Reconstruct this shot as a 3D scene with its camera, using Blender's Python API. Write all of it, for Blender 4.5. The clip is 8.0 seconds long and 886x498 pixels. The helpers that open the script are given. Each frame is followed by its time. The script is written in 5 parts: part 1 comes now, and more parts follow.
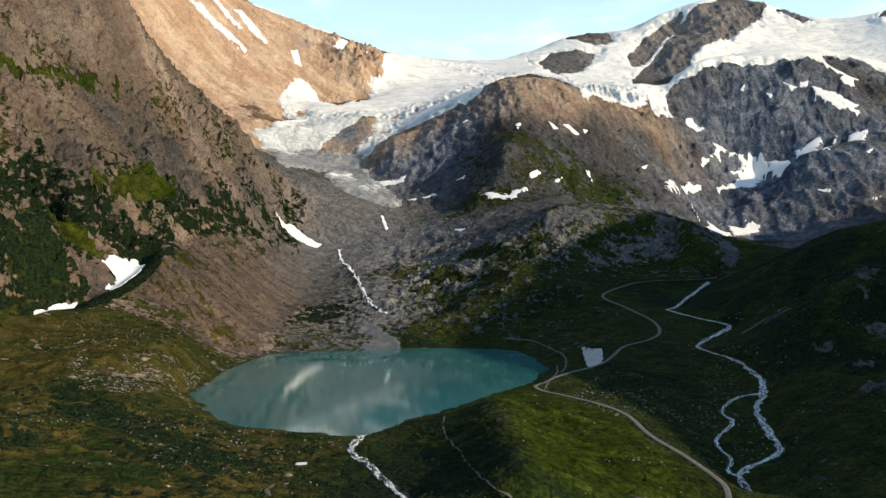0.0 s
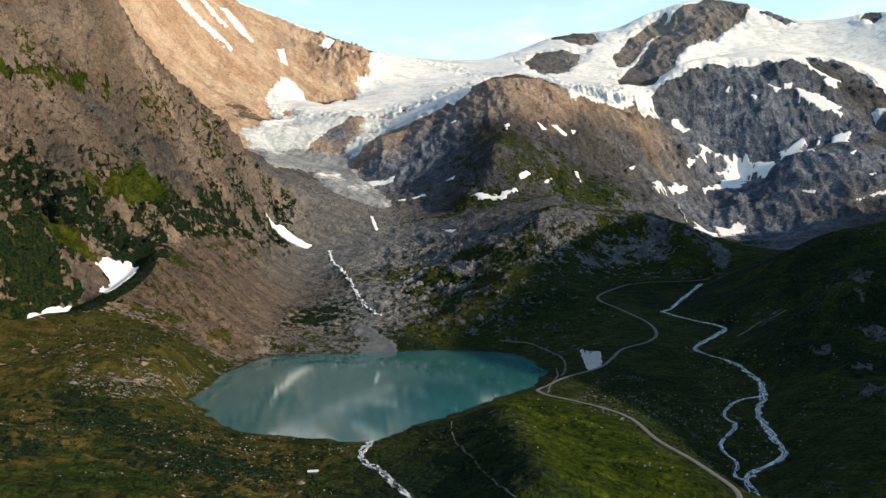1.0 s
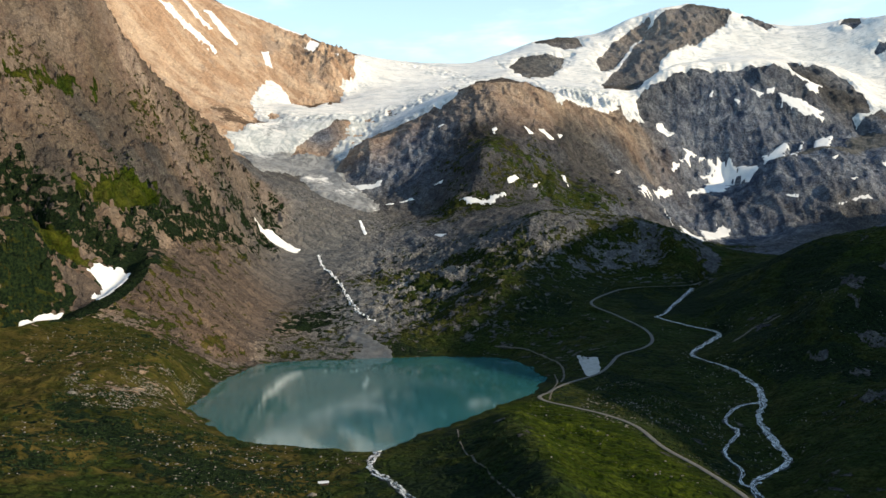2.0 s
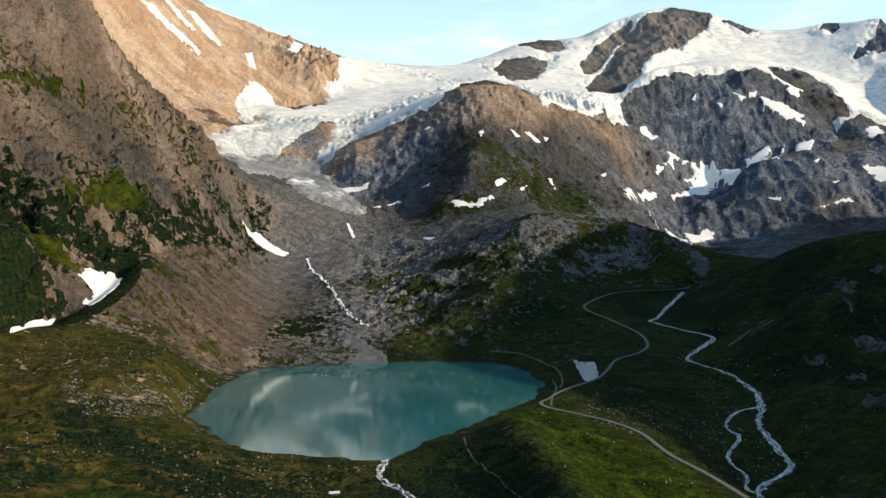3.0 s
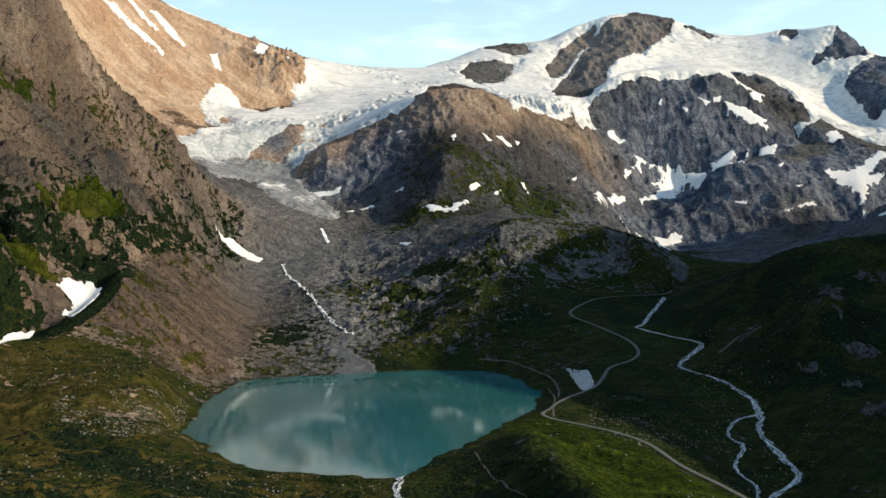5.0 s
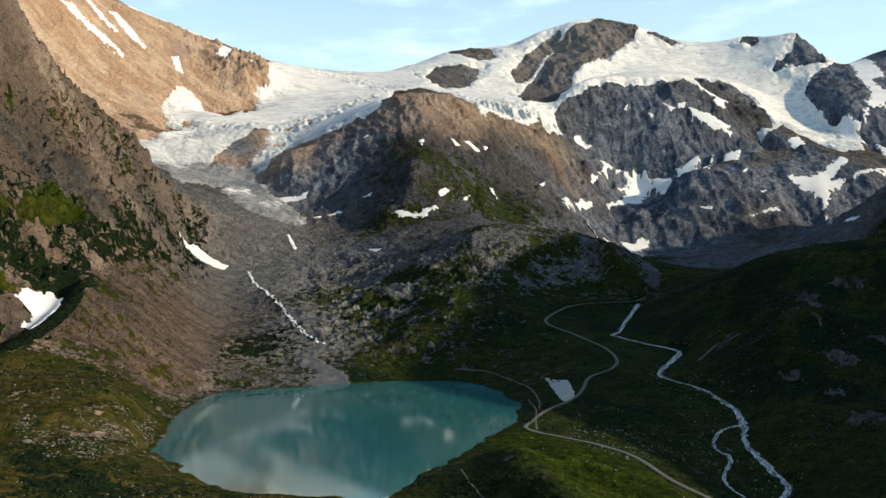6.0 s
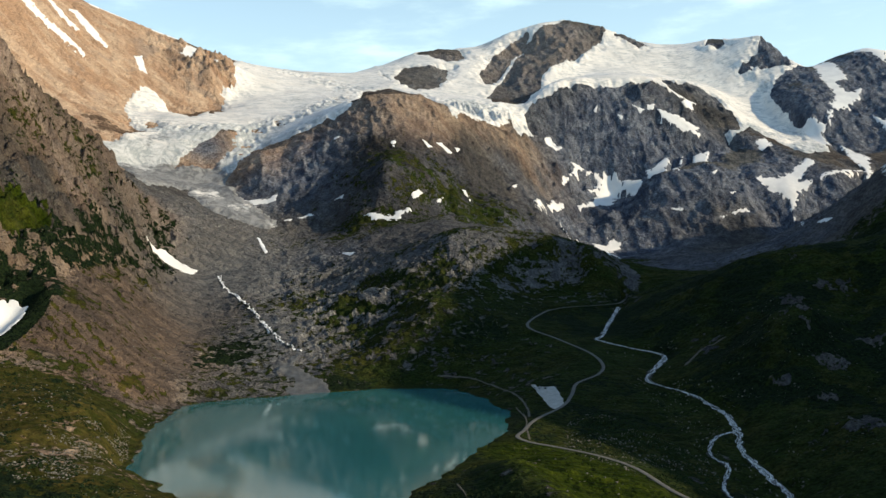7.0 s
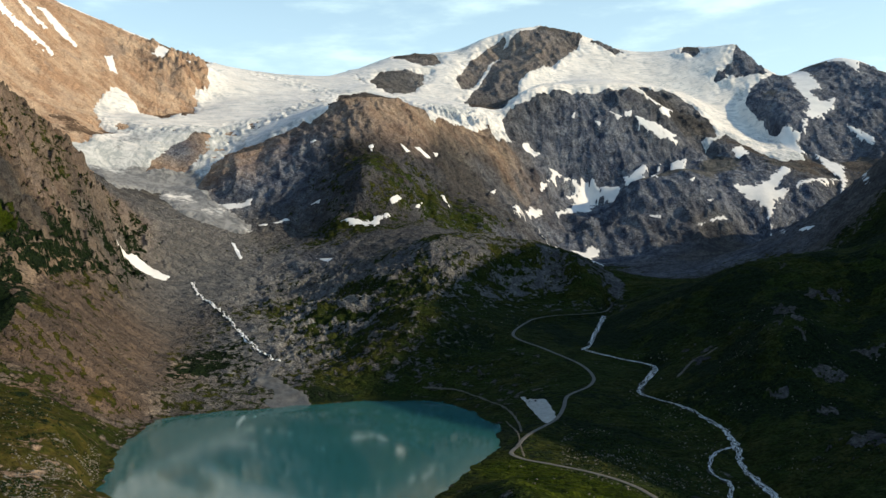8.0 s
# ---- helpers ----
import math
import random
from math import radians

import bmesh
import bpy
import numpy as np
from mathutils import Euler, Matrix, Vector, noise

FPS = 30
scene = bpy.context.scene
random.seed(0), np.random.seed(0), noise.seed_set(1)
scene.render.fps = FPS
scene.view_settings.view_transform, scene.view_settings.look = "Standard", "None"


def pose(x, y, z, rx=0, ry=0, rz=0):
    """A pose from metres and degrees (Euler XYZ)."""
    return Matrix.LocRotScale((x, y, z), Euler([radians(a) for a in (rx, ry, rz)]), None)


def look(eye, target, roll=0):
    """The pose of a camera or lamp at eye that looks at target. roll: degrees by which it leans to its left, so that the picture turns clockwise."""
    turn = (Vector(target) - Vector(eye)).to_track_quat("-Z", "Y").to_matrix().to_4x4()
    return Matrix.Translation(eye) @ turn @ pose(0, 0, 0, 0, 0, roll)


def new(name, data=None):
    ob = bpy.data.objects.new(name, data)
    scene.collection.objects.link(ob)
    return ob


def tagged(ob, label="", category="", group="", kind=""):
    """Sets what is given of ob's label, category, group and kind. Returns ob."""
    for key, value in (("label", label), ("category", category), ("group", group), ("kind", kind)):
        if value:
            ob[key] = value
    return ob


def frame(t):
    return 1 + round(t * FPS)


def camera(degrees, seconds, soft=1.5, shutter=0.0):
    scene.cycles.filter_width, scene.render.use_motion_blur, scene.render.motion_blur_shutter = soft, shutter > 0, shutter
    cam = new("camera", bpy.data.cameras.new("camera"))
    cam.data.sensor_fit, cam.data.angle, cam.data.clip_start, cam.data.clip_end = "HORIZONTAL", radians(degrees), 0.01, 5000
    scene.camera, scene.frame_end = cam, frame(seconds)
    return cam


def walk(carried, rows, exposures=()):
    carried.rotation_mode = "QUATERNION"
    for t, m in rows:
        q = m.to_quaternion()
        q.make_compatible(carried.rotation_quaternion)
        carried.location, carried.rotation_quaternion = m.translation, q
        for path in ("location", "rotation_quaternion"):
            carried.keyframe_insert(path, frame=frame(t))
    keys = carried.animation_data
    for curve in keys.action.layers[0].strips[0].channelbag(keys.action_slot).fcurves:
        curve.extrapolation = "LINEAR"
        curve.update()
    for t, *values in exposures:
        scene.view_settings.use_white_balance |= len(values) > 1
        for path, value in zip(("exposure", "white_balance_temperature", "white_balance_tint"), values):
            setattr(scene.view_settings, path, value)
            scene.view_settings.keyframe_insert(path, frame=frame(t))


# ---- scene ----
cam = camera(55.0, 8.0, soft=1.5)
PATH = [
    (0, (-0.00, -0.00, 150.00), (0.00, 999.84, 131.89), -0.99),
    (0.5, (-10.07, 0.88, 152.51), (0.92, 1000.63, 132.80), -0.96),
    (1, (-20.62, 1.78, 155.40), (1.69, 1001.32, 135.19), -0.93),
    (1.5, (-30.85, 3.56, 157.67), (3.06, 1002.80, 138.75), -0.95),
    (3, (-62.57, 8.74, 165.18), (8.73, 1006.04, 148.06), -0.91),
    (3.5, (-73.35, 11.14, 167.51), (9.71, 1007.55, 150.61), -0.94),
    (4, (-83.81, 13.25, 169.81), (9.89, 1008.71, 153.09), -0.97),
    (4.5, (-94.28, 16.42, 171.86), (9.33, 1010.88, 154.03), -1.03),
    (6, (-116.50, 50.06, 177.82), (49.64, 1036.08, 165.74), -1.14),
    (6.5, (-123.84, 64.38, 179.60), (59.75, 1047.30, 166.49), -1.35),
    (7, (-133.42, 80.89, 180.51), (74.23, 1059.03, 169.62), -1.39),
    (7.5, (-140.13, 99.09, 182.05), (87.46, 1072.82, 173.87), -1.18),
    (8, (-142.90, 118.32, 182.46), (97.59, 1088.96, 177.31), -1.08),
]
walk(cam, [(t, look(eye, target, roll)) for t, eye, target, roll in PATH], exposures=[(0, 0.82, 6520, 3), (4, 0.75, 6520, 2), (8, 0.55, 6560, 2)])

# ---- light ----
SUN_UP, SUN_SIDE = 20.5, -22.0  # degrees above the horizon; degrees of turn from +x towards +y
world = bpy.data.worlds.new("sky")
scene.world = world
world.use_nodes = True
wn, wl = world.node_tree.nodes, world.node_tree.links
wn.clear()
w_out = wn.new("ShaderNodeOutputWorld")
w_bg = wn.new("ShaderNodeBackground")
w_sky = wn.new("ShaderNodeTexSky")
w_sky.sky_type = "NISHITA"
w_sky.sun_disc = False
w_sky.sun_elevation = radians(SUN_UP)
w_sky.sun_rotation = radians(90 - SUN_SIDE)
w_sky.altitude = 2000
w_sky.air_density = 1.0
w_sky.dust_density = 1.5
w_sky.ozone_density = 2.5
w_bg.inputs["Strength"].default_value = 0.15
w_co = wn.new("ShaderNodeTexCoord")
w_map = wn.new("ShaderNodeMapping")
w_map.inputs["Scale"].default_value = (2.2, 2.2, 9.0)
w_cloud = wn.new("ShaderNodeTexNoise")
w_cloud.inputs["Scale"].default_value = 2.4
w_cloud.inputs["Detail"].default_value = 7
w_cloud.inputs["Roughness"].default_value = 0.58
w_ramp = wn.new("ShaderNodeMapRange")
w_ramp.interpolation_type = "SMOOTHSTEP"
for _k, _v in (("From Min", 0.46), ("From Max", 0.74), ("To Min", 0.02), ("To Max", 0.6)):
    w_ramp.inputs[_k].default_value = _v
w_mix = wn.new("ShaderNodeMix")
w_mix.data_type = "RGBA"
w_mix.inputs[7].default_value = (4.3, 5.4, 5.6, 1)
wl.new(w_co.outputs["Generated"], w_map.inputs["Vector"])
wl.new(w_map.outputs[0], w_cloud.inputs["Vector"])
wl.new(w_cloud.outputs["Fac"], w_ramp.inputs["Value"])
# haze towards the horizon
w_sep = wn.new("ShaderNodeSeparateXYZ")
w_haze = wn.new("ShaderNodeMapRange")
w_haze.interpolation_type = "SMOOTHSTEP"
for _k, _v in (("From Min", 0.0), ("From Max", 0.60), ("To Min", 0.68), ("To Max", 0.0)):
    w_haze.inputs[_k].default_value = _v
w_add = wn.new("ShaderNodeMath")
w_add.use_clamp = True
wl.new(w_co.outputs["Generated"], w_sep.inputs[0])
wl.new(w_sep.outputs["Z"], w_haze.inputs["Value"])
wl.new(w_haze.outputs["Result"], w_add.inputs[0])
wl.new(w_ramp.outputs["Result"], w_add.inputs[1])
wl.new(w_add.outputs[0], w_mix.inputs["Factor"])
wl.new(w_sky.outputs[0], w_mix.inputs[6])
wl.new(w_mix.outputs[2], w_bg.inputs["Color"])
wl.new(w_bg.outputs[0], w_out.inputs["Surface"])
sun = new("sun", bpy.data.lights.new("sun", "SUN"))
sun.data.energy = 4.0
sun.data.angle = radians(0.6)
sun.data.color = (1.0, 0.79, 0.56)
_c, _s = math.cos(radians(SUN_SIDE)), math.sin(radians(SUN_SIDE))
_d = Vector((_c * math.cos(radians(SUN_UP)), _s * math.cos(radians(SUN_UP)), math.sin(radians(SUN_UP))))
sun.matrix_world = look(tuple(_d * 3000), (0, 0, 0))

# ---- shape of the land ----
CTRL = []


def line(name, *pts, step=45.0):
    """A structural line of the land (crest, foot, valley): its height is kept along it."""
    for a, b in zip(pts[:-1], pts[1:]):
        a, b = np.array(a, float), np.array(b, float)
        n = max(1, int(np.linalg.norm((b - a)[:2]) / step))
        for k in range(n):
            CTRL.append(a + (b - a) * k / n)
    CTRL.append(np.array(pts[-1], float))


def hash2(ix, iy, seed):
    v = (ix.astype(np.int64) * 374761393 + iy.astype(np.int64) * 668265263 + seed * 974711) & 0x7FFFFFFF
    v = ((v ^ (v >> 13)) * 1274126177) & 0x7FFFFFFF
    v = ((v ^ (v >> 15)) * 2246822519) & 0x7FFFFFFF
    return ((v ^ (v >> 14)) & 0xFFFF) / 65535.0


def vnoise(x, y, seed=0):
    """Smooth noise, -1 to 1."""
    fx, fy = np.floor(x), np.floor(y)
    u, v = x - fx, y - fy
    u, v = u * u * u * (u * (u * 6 - 15) + 10), v * v * v * (v * (v * 6 - 15) + 10)
    a, b = hash2(fx, fy, seed), hash2(fx + 1, fy, seed)
    c, d = hash2(fx, fy + 1, seed), hash2(fx + 1, fy + 1, seed)
    return 2 * ((a + (b - a) * u) * (1 - v) + (c + (d - c) * u) * v) - 1


def fbm(x, y, octaves=5, seed=0, gain=0.5):
    out, amp = 0.0, 1.0
    for k in range(octaves):
        out = out + amp * vnoise(x, y, seed + k)
        x, y = 1.62 * x + 1.21 * y + 17.3, -1.21 * x + 1.62 * y - 9.1
        amp *= gain
    return out


def ridged(x, y, octaves=5, seed=0, gain=0.5):
    out, amp, w = 0.0, 1.0, 1.0
    for k in range(octaves):
        n = (1 - np.abs(vnoise(x, y, seed + k))) ** 2
        out = out + amp * (n * w - 0.45)
        w = np.clip(n * 1.6, 0, 1)
        x, y = 1.62 * x + 1.21 * y + 5.7, -1.21 * x + 1.62 * y + 3.9
        amp *= gain
    return out


def hash3(ix, iy, iz, seed):
    return hash2(ix + 57 * iz, iy - 131 * iz, seed + 3)


def vnoise3(x, y, z, seed=0):
    """Smooth noise in space, -1 to 1: even on walls, where noise in plan would smear down the slope."""
    fz = np.floor(z)
    w = z - fz
    w = w * w * w * (w * (w * 6 - 15) + 10)
    k = fz.astype(np.int64)
    a = vnoise_at(x, y, k, seed)
    return a + (vnoise_at(x, y, k + 1, seed) - a) * w


def vnoise_at(x, y, k, seed):
    fx, fy = np.floor(x), np.floor(y)
    u, v = x - fx, y - fy
    u, v = u * u * u * (u * (u * 6 - 15) + 10), v * v * v * (v * (v * 6 - 15) + 10)
    a, b = hash3(fx, fy, k, seed), hash3(fx + 1, fy, k, seed)
    c, d = hash3(fx, fy + 1, k, seed), hash3(fx + 1, fy + 1, k, seed)
    return 2 * ((a + (b - a) * u) * (1 - v) + (c + (d - c) * u) * v) - 1


def ridged3(x, y, z, octaves=4, seed=0, gain=0.5):
    out, amp, w = 0.0, 1.0, 1.0
    for k in range(octaves):
        n = (1 - np.abs(vnoise3(x, y, z, seed + k))) ** 2
        out = out + amp * (n * w - 0.45)
        w = np.clip(n * 1.6, 0, 1)
        x, y, z = 1.62 * x + 1.21 * y + 5.7, -1.21 * x + 1.62 * y + 3.9, 2.03 * z + 7.1
        amp *= gain
    return out


def blocks3(x, y, z, seed=0):
    """Angular blocks in space, parted by clefts: 0 in the clefts, towards 1 on the blocks."""
    fx, fy, fz = np.floor(x), np.floor(y), np.floor(z)
    f1, f2 = np.full(x.shape, 9.0), np.full(x.shape, 9.0)
    lift = np.zeros(x.shape)
    for i in (-1, 0, 1):
        for j in (-1, 0, 1):
            for k in (-1, 0, 1):
                cx, cy, cz = fx + i, fy + j, (fz + k).astype(np.int64)
                r = hash3(cx, cy, cz, seed)
                d = (cx + 0.1 + 0.8 * r - x) ** 2 + (cy + 0.1 + 0.8 * ((r * 37.7) % 1) - y) ** 2 + (cz + 0.1 + 0.8 * ((r * 91.3) % 1) - z) ** 2
                near = d < f1
                f2 = np.where(near, f1, np.minimum(f2, d))
                lift = np.where(near, (r * 173.1) % 1, lift)
                f1 = np.where(near, d, f1)
    return np.clip((np.sqrt(f2) - np.sqrt(f1)) * 2.5, 0, 1) * (0.3 + 0.7 * lift)


def smooth(a, b, x):
    t = np.clip((x - a) / (b - a), 0, 1)
    return t * t * (3 - 2 * t)


def seg_dist(x, y, pts, closed=False):
    """Plan distance to a polyline, and the height along it."""
    best = np.full(x.shape, 1e9)
    z = np.zeros(x.shape)
    pts = [np.array(p, float) for p in pts]
    for a, b in zip(pts, pts[1:] + pts[:1] if closed else pts[1:]):
        d = b - a
        t = np.clip(((x - a[0]) * d[0] + (y - a[1]) * d[1]) / max(d[0] ** 2 + d[1] ** 2, 1e-6), 0, 1)
        e = np.hypot(x - a[0] - t * d[0], y - a[1] - t * d[1])
        m = e < best
        best = np.where(m, e, best)
        if len(a) > 2:
            z = np.where(m, a[2] + t * d[2], z)
    return best, z


def inside(x, y, pts):
    hit = np.zeros(x.shape, bool)
    for (x0, y0), (x1, y1) in zip(pts, pts[1:] + pts[:1]):
        if y0 != y1:
            hit ^= ((y0 > y) != (y1 > y)) & (x < (x1 - x0) * (y - y0) / (y1 - y0) + x0)
    return hit


def area(x, y, pts):
    """Signed plan distance into a polygon: positive inside."""
    d, _ = seg_dist(x, y, pts, True)
    return np.where(inside(x, y, pts), d, -d)


def pick(x, y, pts, reach=60.0):
    """Indices of the places near a polyline or polygon, to keep the work small."""
    p = np.array([q[:2] for q in pts], float)
    return np.nonzero((x > p[:, 0].min() - reach) & (x < p[:, 0].max() + reach) & (y > p[:, 1].min() - reach) & (y < p[:, 1].max() + reach))[0]


line("left_edge", (-356, 1900, 243), (-378, 1830, 304), (-413, 1780, 362), (-495, 1700, 408), (-519, 1640, 467), (-545, 1600, 533), (-578, 1560, 586), (-627, 1520, 656))
line("left_mid", (-342, 1700, 171), (-396, 1560, 223), (-434, 1420, 265), (-469, 1299, 255), (-478, 1199, 232), (-517, 1080, 219), (-560, 980, 214))
line("left_up", (-496, 1560, 379), (-555, 1450, 413), (-605, 1350, 440), (-642, 1250, 453), (-682, 1150, 446))
line("left_base", (-380, 1147, 137), (-457, 1180, 149), (-513, 1130, 139), (-548, 1080, 119), (-575, 1000, 103))
line("moraine", (-377, 1150, 136), (-389, 1105, 108), (-410, 1045, 87), (-451, 975, 71), (-481, 920, 69), (-501, 850, 59))
line("trough", (-401, 1165, 137), (-412, 1130, 111), (-436, 1085, 97), (-476, 1030, 79), (-515, 985, 66))
line("scree_top", (-333, 1180, 112), (-338, 1400, 141), (-341, 1808, 177))
line("scree", (-285, 1110, 47), (-250, 1190, 39), (-228, 1400, 55), (-259, 1807, 125))
line("left_low", (-291, 900, 43), (-322, 804, 40), (-322, 732, 32), (-285, 591, 25), (-263, 500, 26))
line("slope_l", (-402, 880, 48), (-419, 800, 37), (-414, 700, 33))
line("fore_l", (-217, 561, 17), (-237, 730, 15), (-268, 880, 16), (-263, 1020, 8))
line("fore", (-146, 590, 1), (-101, 534, -2), (-157, 480, 10), (-193, 450, 16), (-95, 556, -1))
line("river", (-125, 2030, 206), (-132, 1944, 176), (-177, 1850, 133), (-202, 1700, 107), (-154, 1500, 77), (-115, 1330, 49), (-97, 1240, 31), (-94, 1165, 15), (-73, 1112, -1))
line("crags", (-26, 1600, 91), (50, 1620, 132), (125, 1620, 163), (188, 1600, 191), (219, 1570, 200), (283, 1540, 174), (370, 1520, 170), (425, 1500, 161), (444, 1450, 127), (470, 1400, 91))
line("crag_mid", (-82, 1561, 84), (-5, 1350, 55), (57, 1320, 73), (107, 1285, 93), (201, 1400, 102), (310, 1480, 104), (392, 1490, 102))
line("crag_foot", (-51, 1150, 16), (10, 1170, 13), (72, 1160, 28), (134, 1160, 35), (180, 1210, 45))
line("basin", (274, 1900, 226), (400, 1900, 188), (553, 2000, 159), (664, 2100, 123), (819, 2300, 119), (839, 2050, 100), (1118, 2350, 152), (924, 2473, 144))
line("basin_r", (581, 1700, 119), (619, 1650, 108), (810, 1900, 108), (1165, 2250, 136), (1432, 2380, 166), (1562, 2400, 160))
line("dome_crest", (-247, 2380, 342), (-144, 2400, 421), (-48, 2420, 458), (33, 2430, 501), (122, 2436, 544), (182, 2470, 593), (283, 2500, 606), (371, 2540, 584), (517, 2600, 547), (614, 2650, 515), (727, 2680, 437))
line("dome_mid", (-120, 2200, 282), (28, 2240, 355), (148, 2060, 355), (254, 2140, 378), (380, 2209, 298), (496, 2350, 334))
line("dome_low", (-115, 2100, 234), (10, 2070, 221), (94, 1985, 239), (209, 2000, 257), (377, 2050, 217), (508, 2200, 263), (655, 2420, 273), (734, 2420, 208))
line("tongue", (-201, 2130, 258), (-254, 2230, 300), (-345, 2350, 349), (-451, 2420, 388))
line("trib", (-468, 2520, 473), (-497, 2680, 529), (-404, 2780, 578), (-268, 2900, 603))
line("tongue_l", (-321, 2000, 267), (-238, 1960, 211), (-279, 1880, 172))
line("island", (-357, 2440, 389), (-305, 2550, 469), (-224, 2600, 508), (-193, 2600, 496), (-245, 2450, 379))
line("ice_mid", (-197, 2460, 401), (-158, 2650, 501), (-92, 2800, 576), (1, 2900, 618), (161, 3000, 671))
line("ice_up", (-177, 3000, 647), (2, 3200, 730), (225, 3350, 786), (396, 3300, 789))
line("sun_crest", (-1003, 2900, 1188), (-882, 3000, 1084), (-750, 3100, 1010), (-624, 3180, 978), (-473, 3250, 935), (-339, 3250, 886), (-253, 3250, 863), (-214, 3300, 828), (-111, 3500, 874), (40, 3644, 886), (252, 3750, 899), (412, 3850, 962))
line("sun_mid", (-993, 2600, 741), (-779, 2750, 716), (-630, 2900, 743), (-496, 3020, 765), (-364, 3080, 755), (-264, 3100, 736))
line("sun_foot", (-747, 2350, 495), (-617, 2450, 475), (-546, 2500, 488), (-518, 2800, 592), (-351, 2950, 612), (-204, 3120, 698))
line("icefall_foot", (415, 2720, 582), (547, 2750, 563), (687, 2800, 562), (774, 2850, 531), (849, 2850, 479))
line("icefall_top", (437, 2860, 638), (577, 2900, 637), (724, 2950, 647), (838, 3080, 694))
line("firn", (396, 3300, 763), (648, 3250, 723), (863, 3250, 713), (1045, 3350, 805), (1267, 3350, 834), (1489, 3350, 842), (1706, 3300, 784))
line("summit", (317, 3850, 922), (531, 3900, 1017), (627, 3920, 1049), (885, 3930, 1070), (1026, 3940, 1142), (1198, 3950, 1198), (1314, 3954, 1215), (1431, 3960, 1212), (1613, 3980, 1140), (1741, 4000, 1103), (1949, 4050, 1099))
line("summit_rib", (1049, 3800, 1027), (889, 3500, 844), (753, 3280, 713))
line("summit_face", (1178, 3600, 966), (914, 3280, 715), (1409, 3650, 969))
line("peak", (804, 2920, 627), (904, 2960, 717), (1015, 3000, 745), (1087, 2980, 706), (1234, 3000, 745), (1309, 2990, 738), (1408, 2950, 660), (1460, 2900, 555), (1529, 2850, 471))
line("peak_mid", (779, 2800, 505), (958, 2840, 460), (1140, 2780, 414), (1287, 2700, 403))
line("peak_low", (727, 2620, 335), (912, 2760, 361), (1033, 2800, 334), (1107, 2700, 317))
line("peak_foot", (746, 2460, 176), (879, 2560, 209), (1015, 2480, 188), (1166, 2450, 201))
line("shoulder", (1091, 2620, 372), (1280, 2600, 415), (1355, 2560, 366), (1396, 2500, 289), (1434, 2440, 181))
line("horn_l", (1923, 4000, 1088), (2036, 3980, 1111), (2083, 3941, 1154), (2128, 3900, 1101), (2113, 3700, 1076), (2102, 3545, 1068), (2162, 3530, 1023), (2215, 3506, 914))
line("horn_r", (2282, 3500, 912), (2405, 3450, 960), (2510, 3400, 991), (2584, 3350, 967), (2696, 3250, 874), (2879, 3200, 916))
line("notch_back", (2370, 3630, 915), (2500, 3850, 880), (2700, 4100, 840), (2680, 3720, 880), (2950, 3500, 860))
line("ice_r", (1578, 3450, 821), (1785, 3350, 770), (1938, 3300, 752), (1932, 3100, 628), (1912, 2900, 515))
line("ice_rl", (1456, 2950, 583), (1551, 2880, 533), (1622, 2780, 481), (1721, 2700, 442))
line("horn_foot", (1951, 3200, 735), (1937, 3000, 625), (2032, 2900, 547), (2137, 2850, 488))
line("gully", (1707, 2650, 428), (1516, 2500, 306), (1484, 2440, 232))
line("low_r", (1680, 2500, 340), (1930, 2600, 364), (1565, 2350, 202))
line("hill_crest", (422, 1330, 66), (436, 1300, 78), (464, 1270, 91), (495, 1230, 112), (507, 1200, 128), (552, 1160, 147), (590, 1130, 152))
line("hill_right", (922, 1560, 146), (958, 1540, 173), (976, 1530, 197), (1007, 1520, 240), (1049, 1510, 263), (1121, 1490, 304))
line("hill_front", (614, 1180, 156), (635, 1120, 157), (673, 1060, 158), (699, 1000, 165))
line("hill_gap", (772, 1350, 143), (830, 1250, 150))
line("hill_mid", (383, 1080, 38), (408, 1000, 46), (466, 952, 103), (369, 850, 16), (344, 709, 6), (276, 600, -9))
line("hill_mid_r", (514, 930, 57), (451, 800, 19), (616, 1000, 100))
line("green_hill", (-13, 680, 4), (20, 735, 4), (48, 790, 0), (42, 620, 10), (55, 550, 14), (59, 470, 12), (122, 590, -4))
line("hill_dark", (-3, 653, 5), (-16, 530, 0), (5, 450, 5))

# land beyond the view, which closes the place and shades the valley
line("west_ridge", (1300, -300, 400), (1700, 300, 480), (1900, 900, 540), (1900, 1600, 560), (1950, 2000, 560))
line("west_spur", (2150, 2150, 470), (2500, 2450, 540), (2650, 2800, 680), (2900, 3050, 820))
line("west_near", (1000, 430, 330), (880, 560, 305), (770, 660, 265), (950, 970, 405), (1075, 1190, 465), (1260, 1580, 440))
line("west_foot", (620, 250, 40), (540, 480, 40))
line("far_west", (4800, 4800, 900), (4600, 2500, 900), (4800, 0, 900), (4500, -4500, 700))
line("valley_out", (150, 200, -60), (0, -800, -160), (-300, -2500, -350), (-400, -4800, -500))
line("east_side", (-700, 300, 180), (-1100, -300, 400), (-1500, -1500, 500), (-2000, -4500, 400))
line("east_high", (-900, 1200, 620), (-1100, 1700, 900), (-1400, 2400, 1150), (-2500, 2500, 1100), (-4800, 2500, 900), (-4800, -4500, 700))
line("east_flank", (-700, 650, 190), (-900, 800, 420))
line("far_south", (-4800, 4800, 800), (-1500, 4600, 800), (0, 4700, 700), (1500, 4700, 850), (3000, 4700, 800))
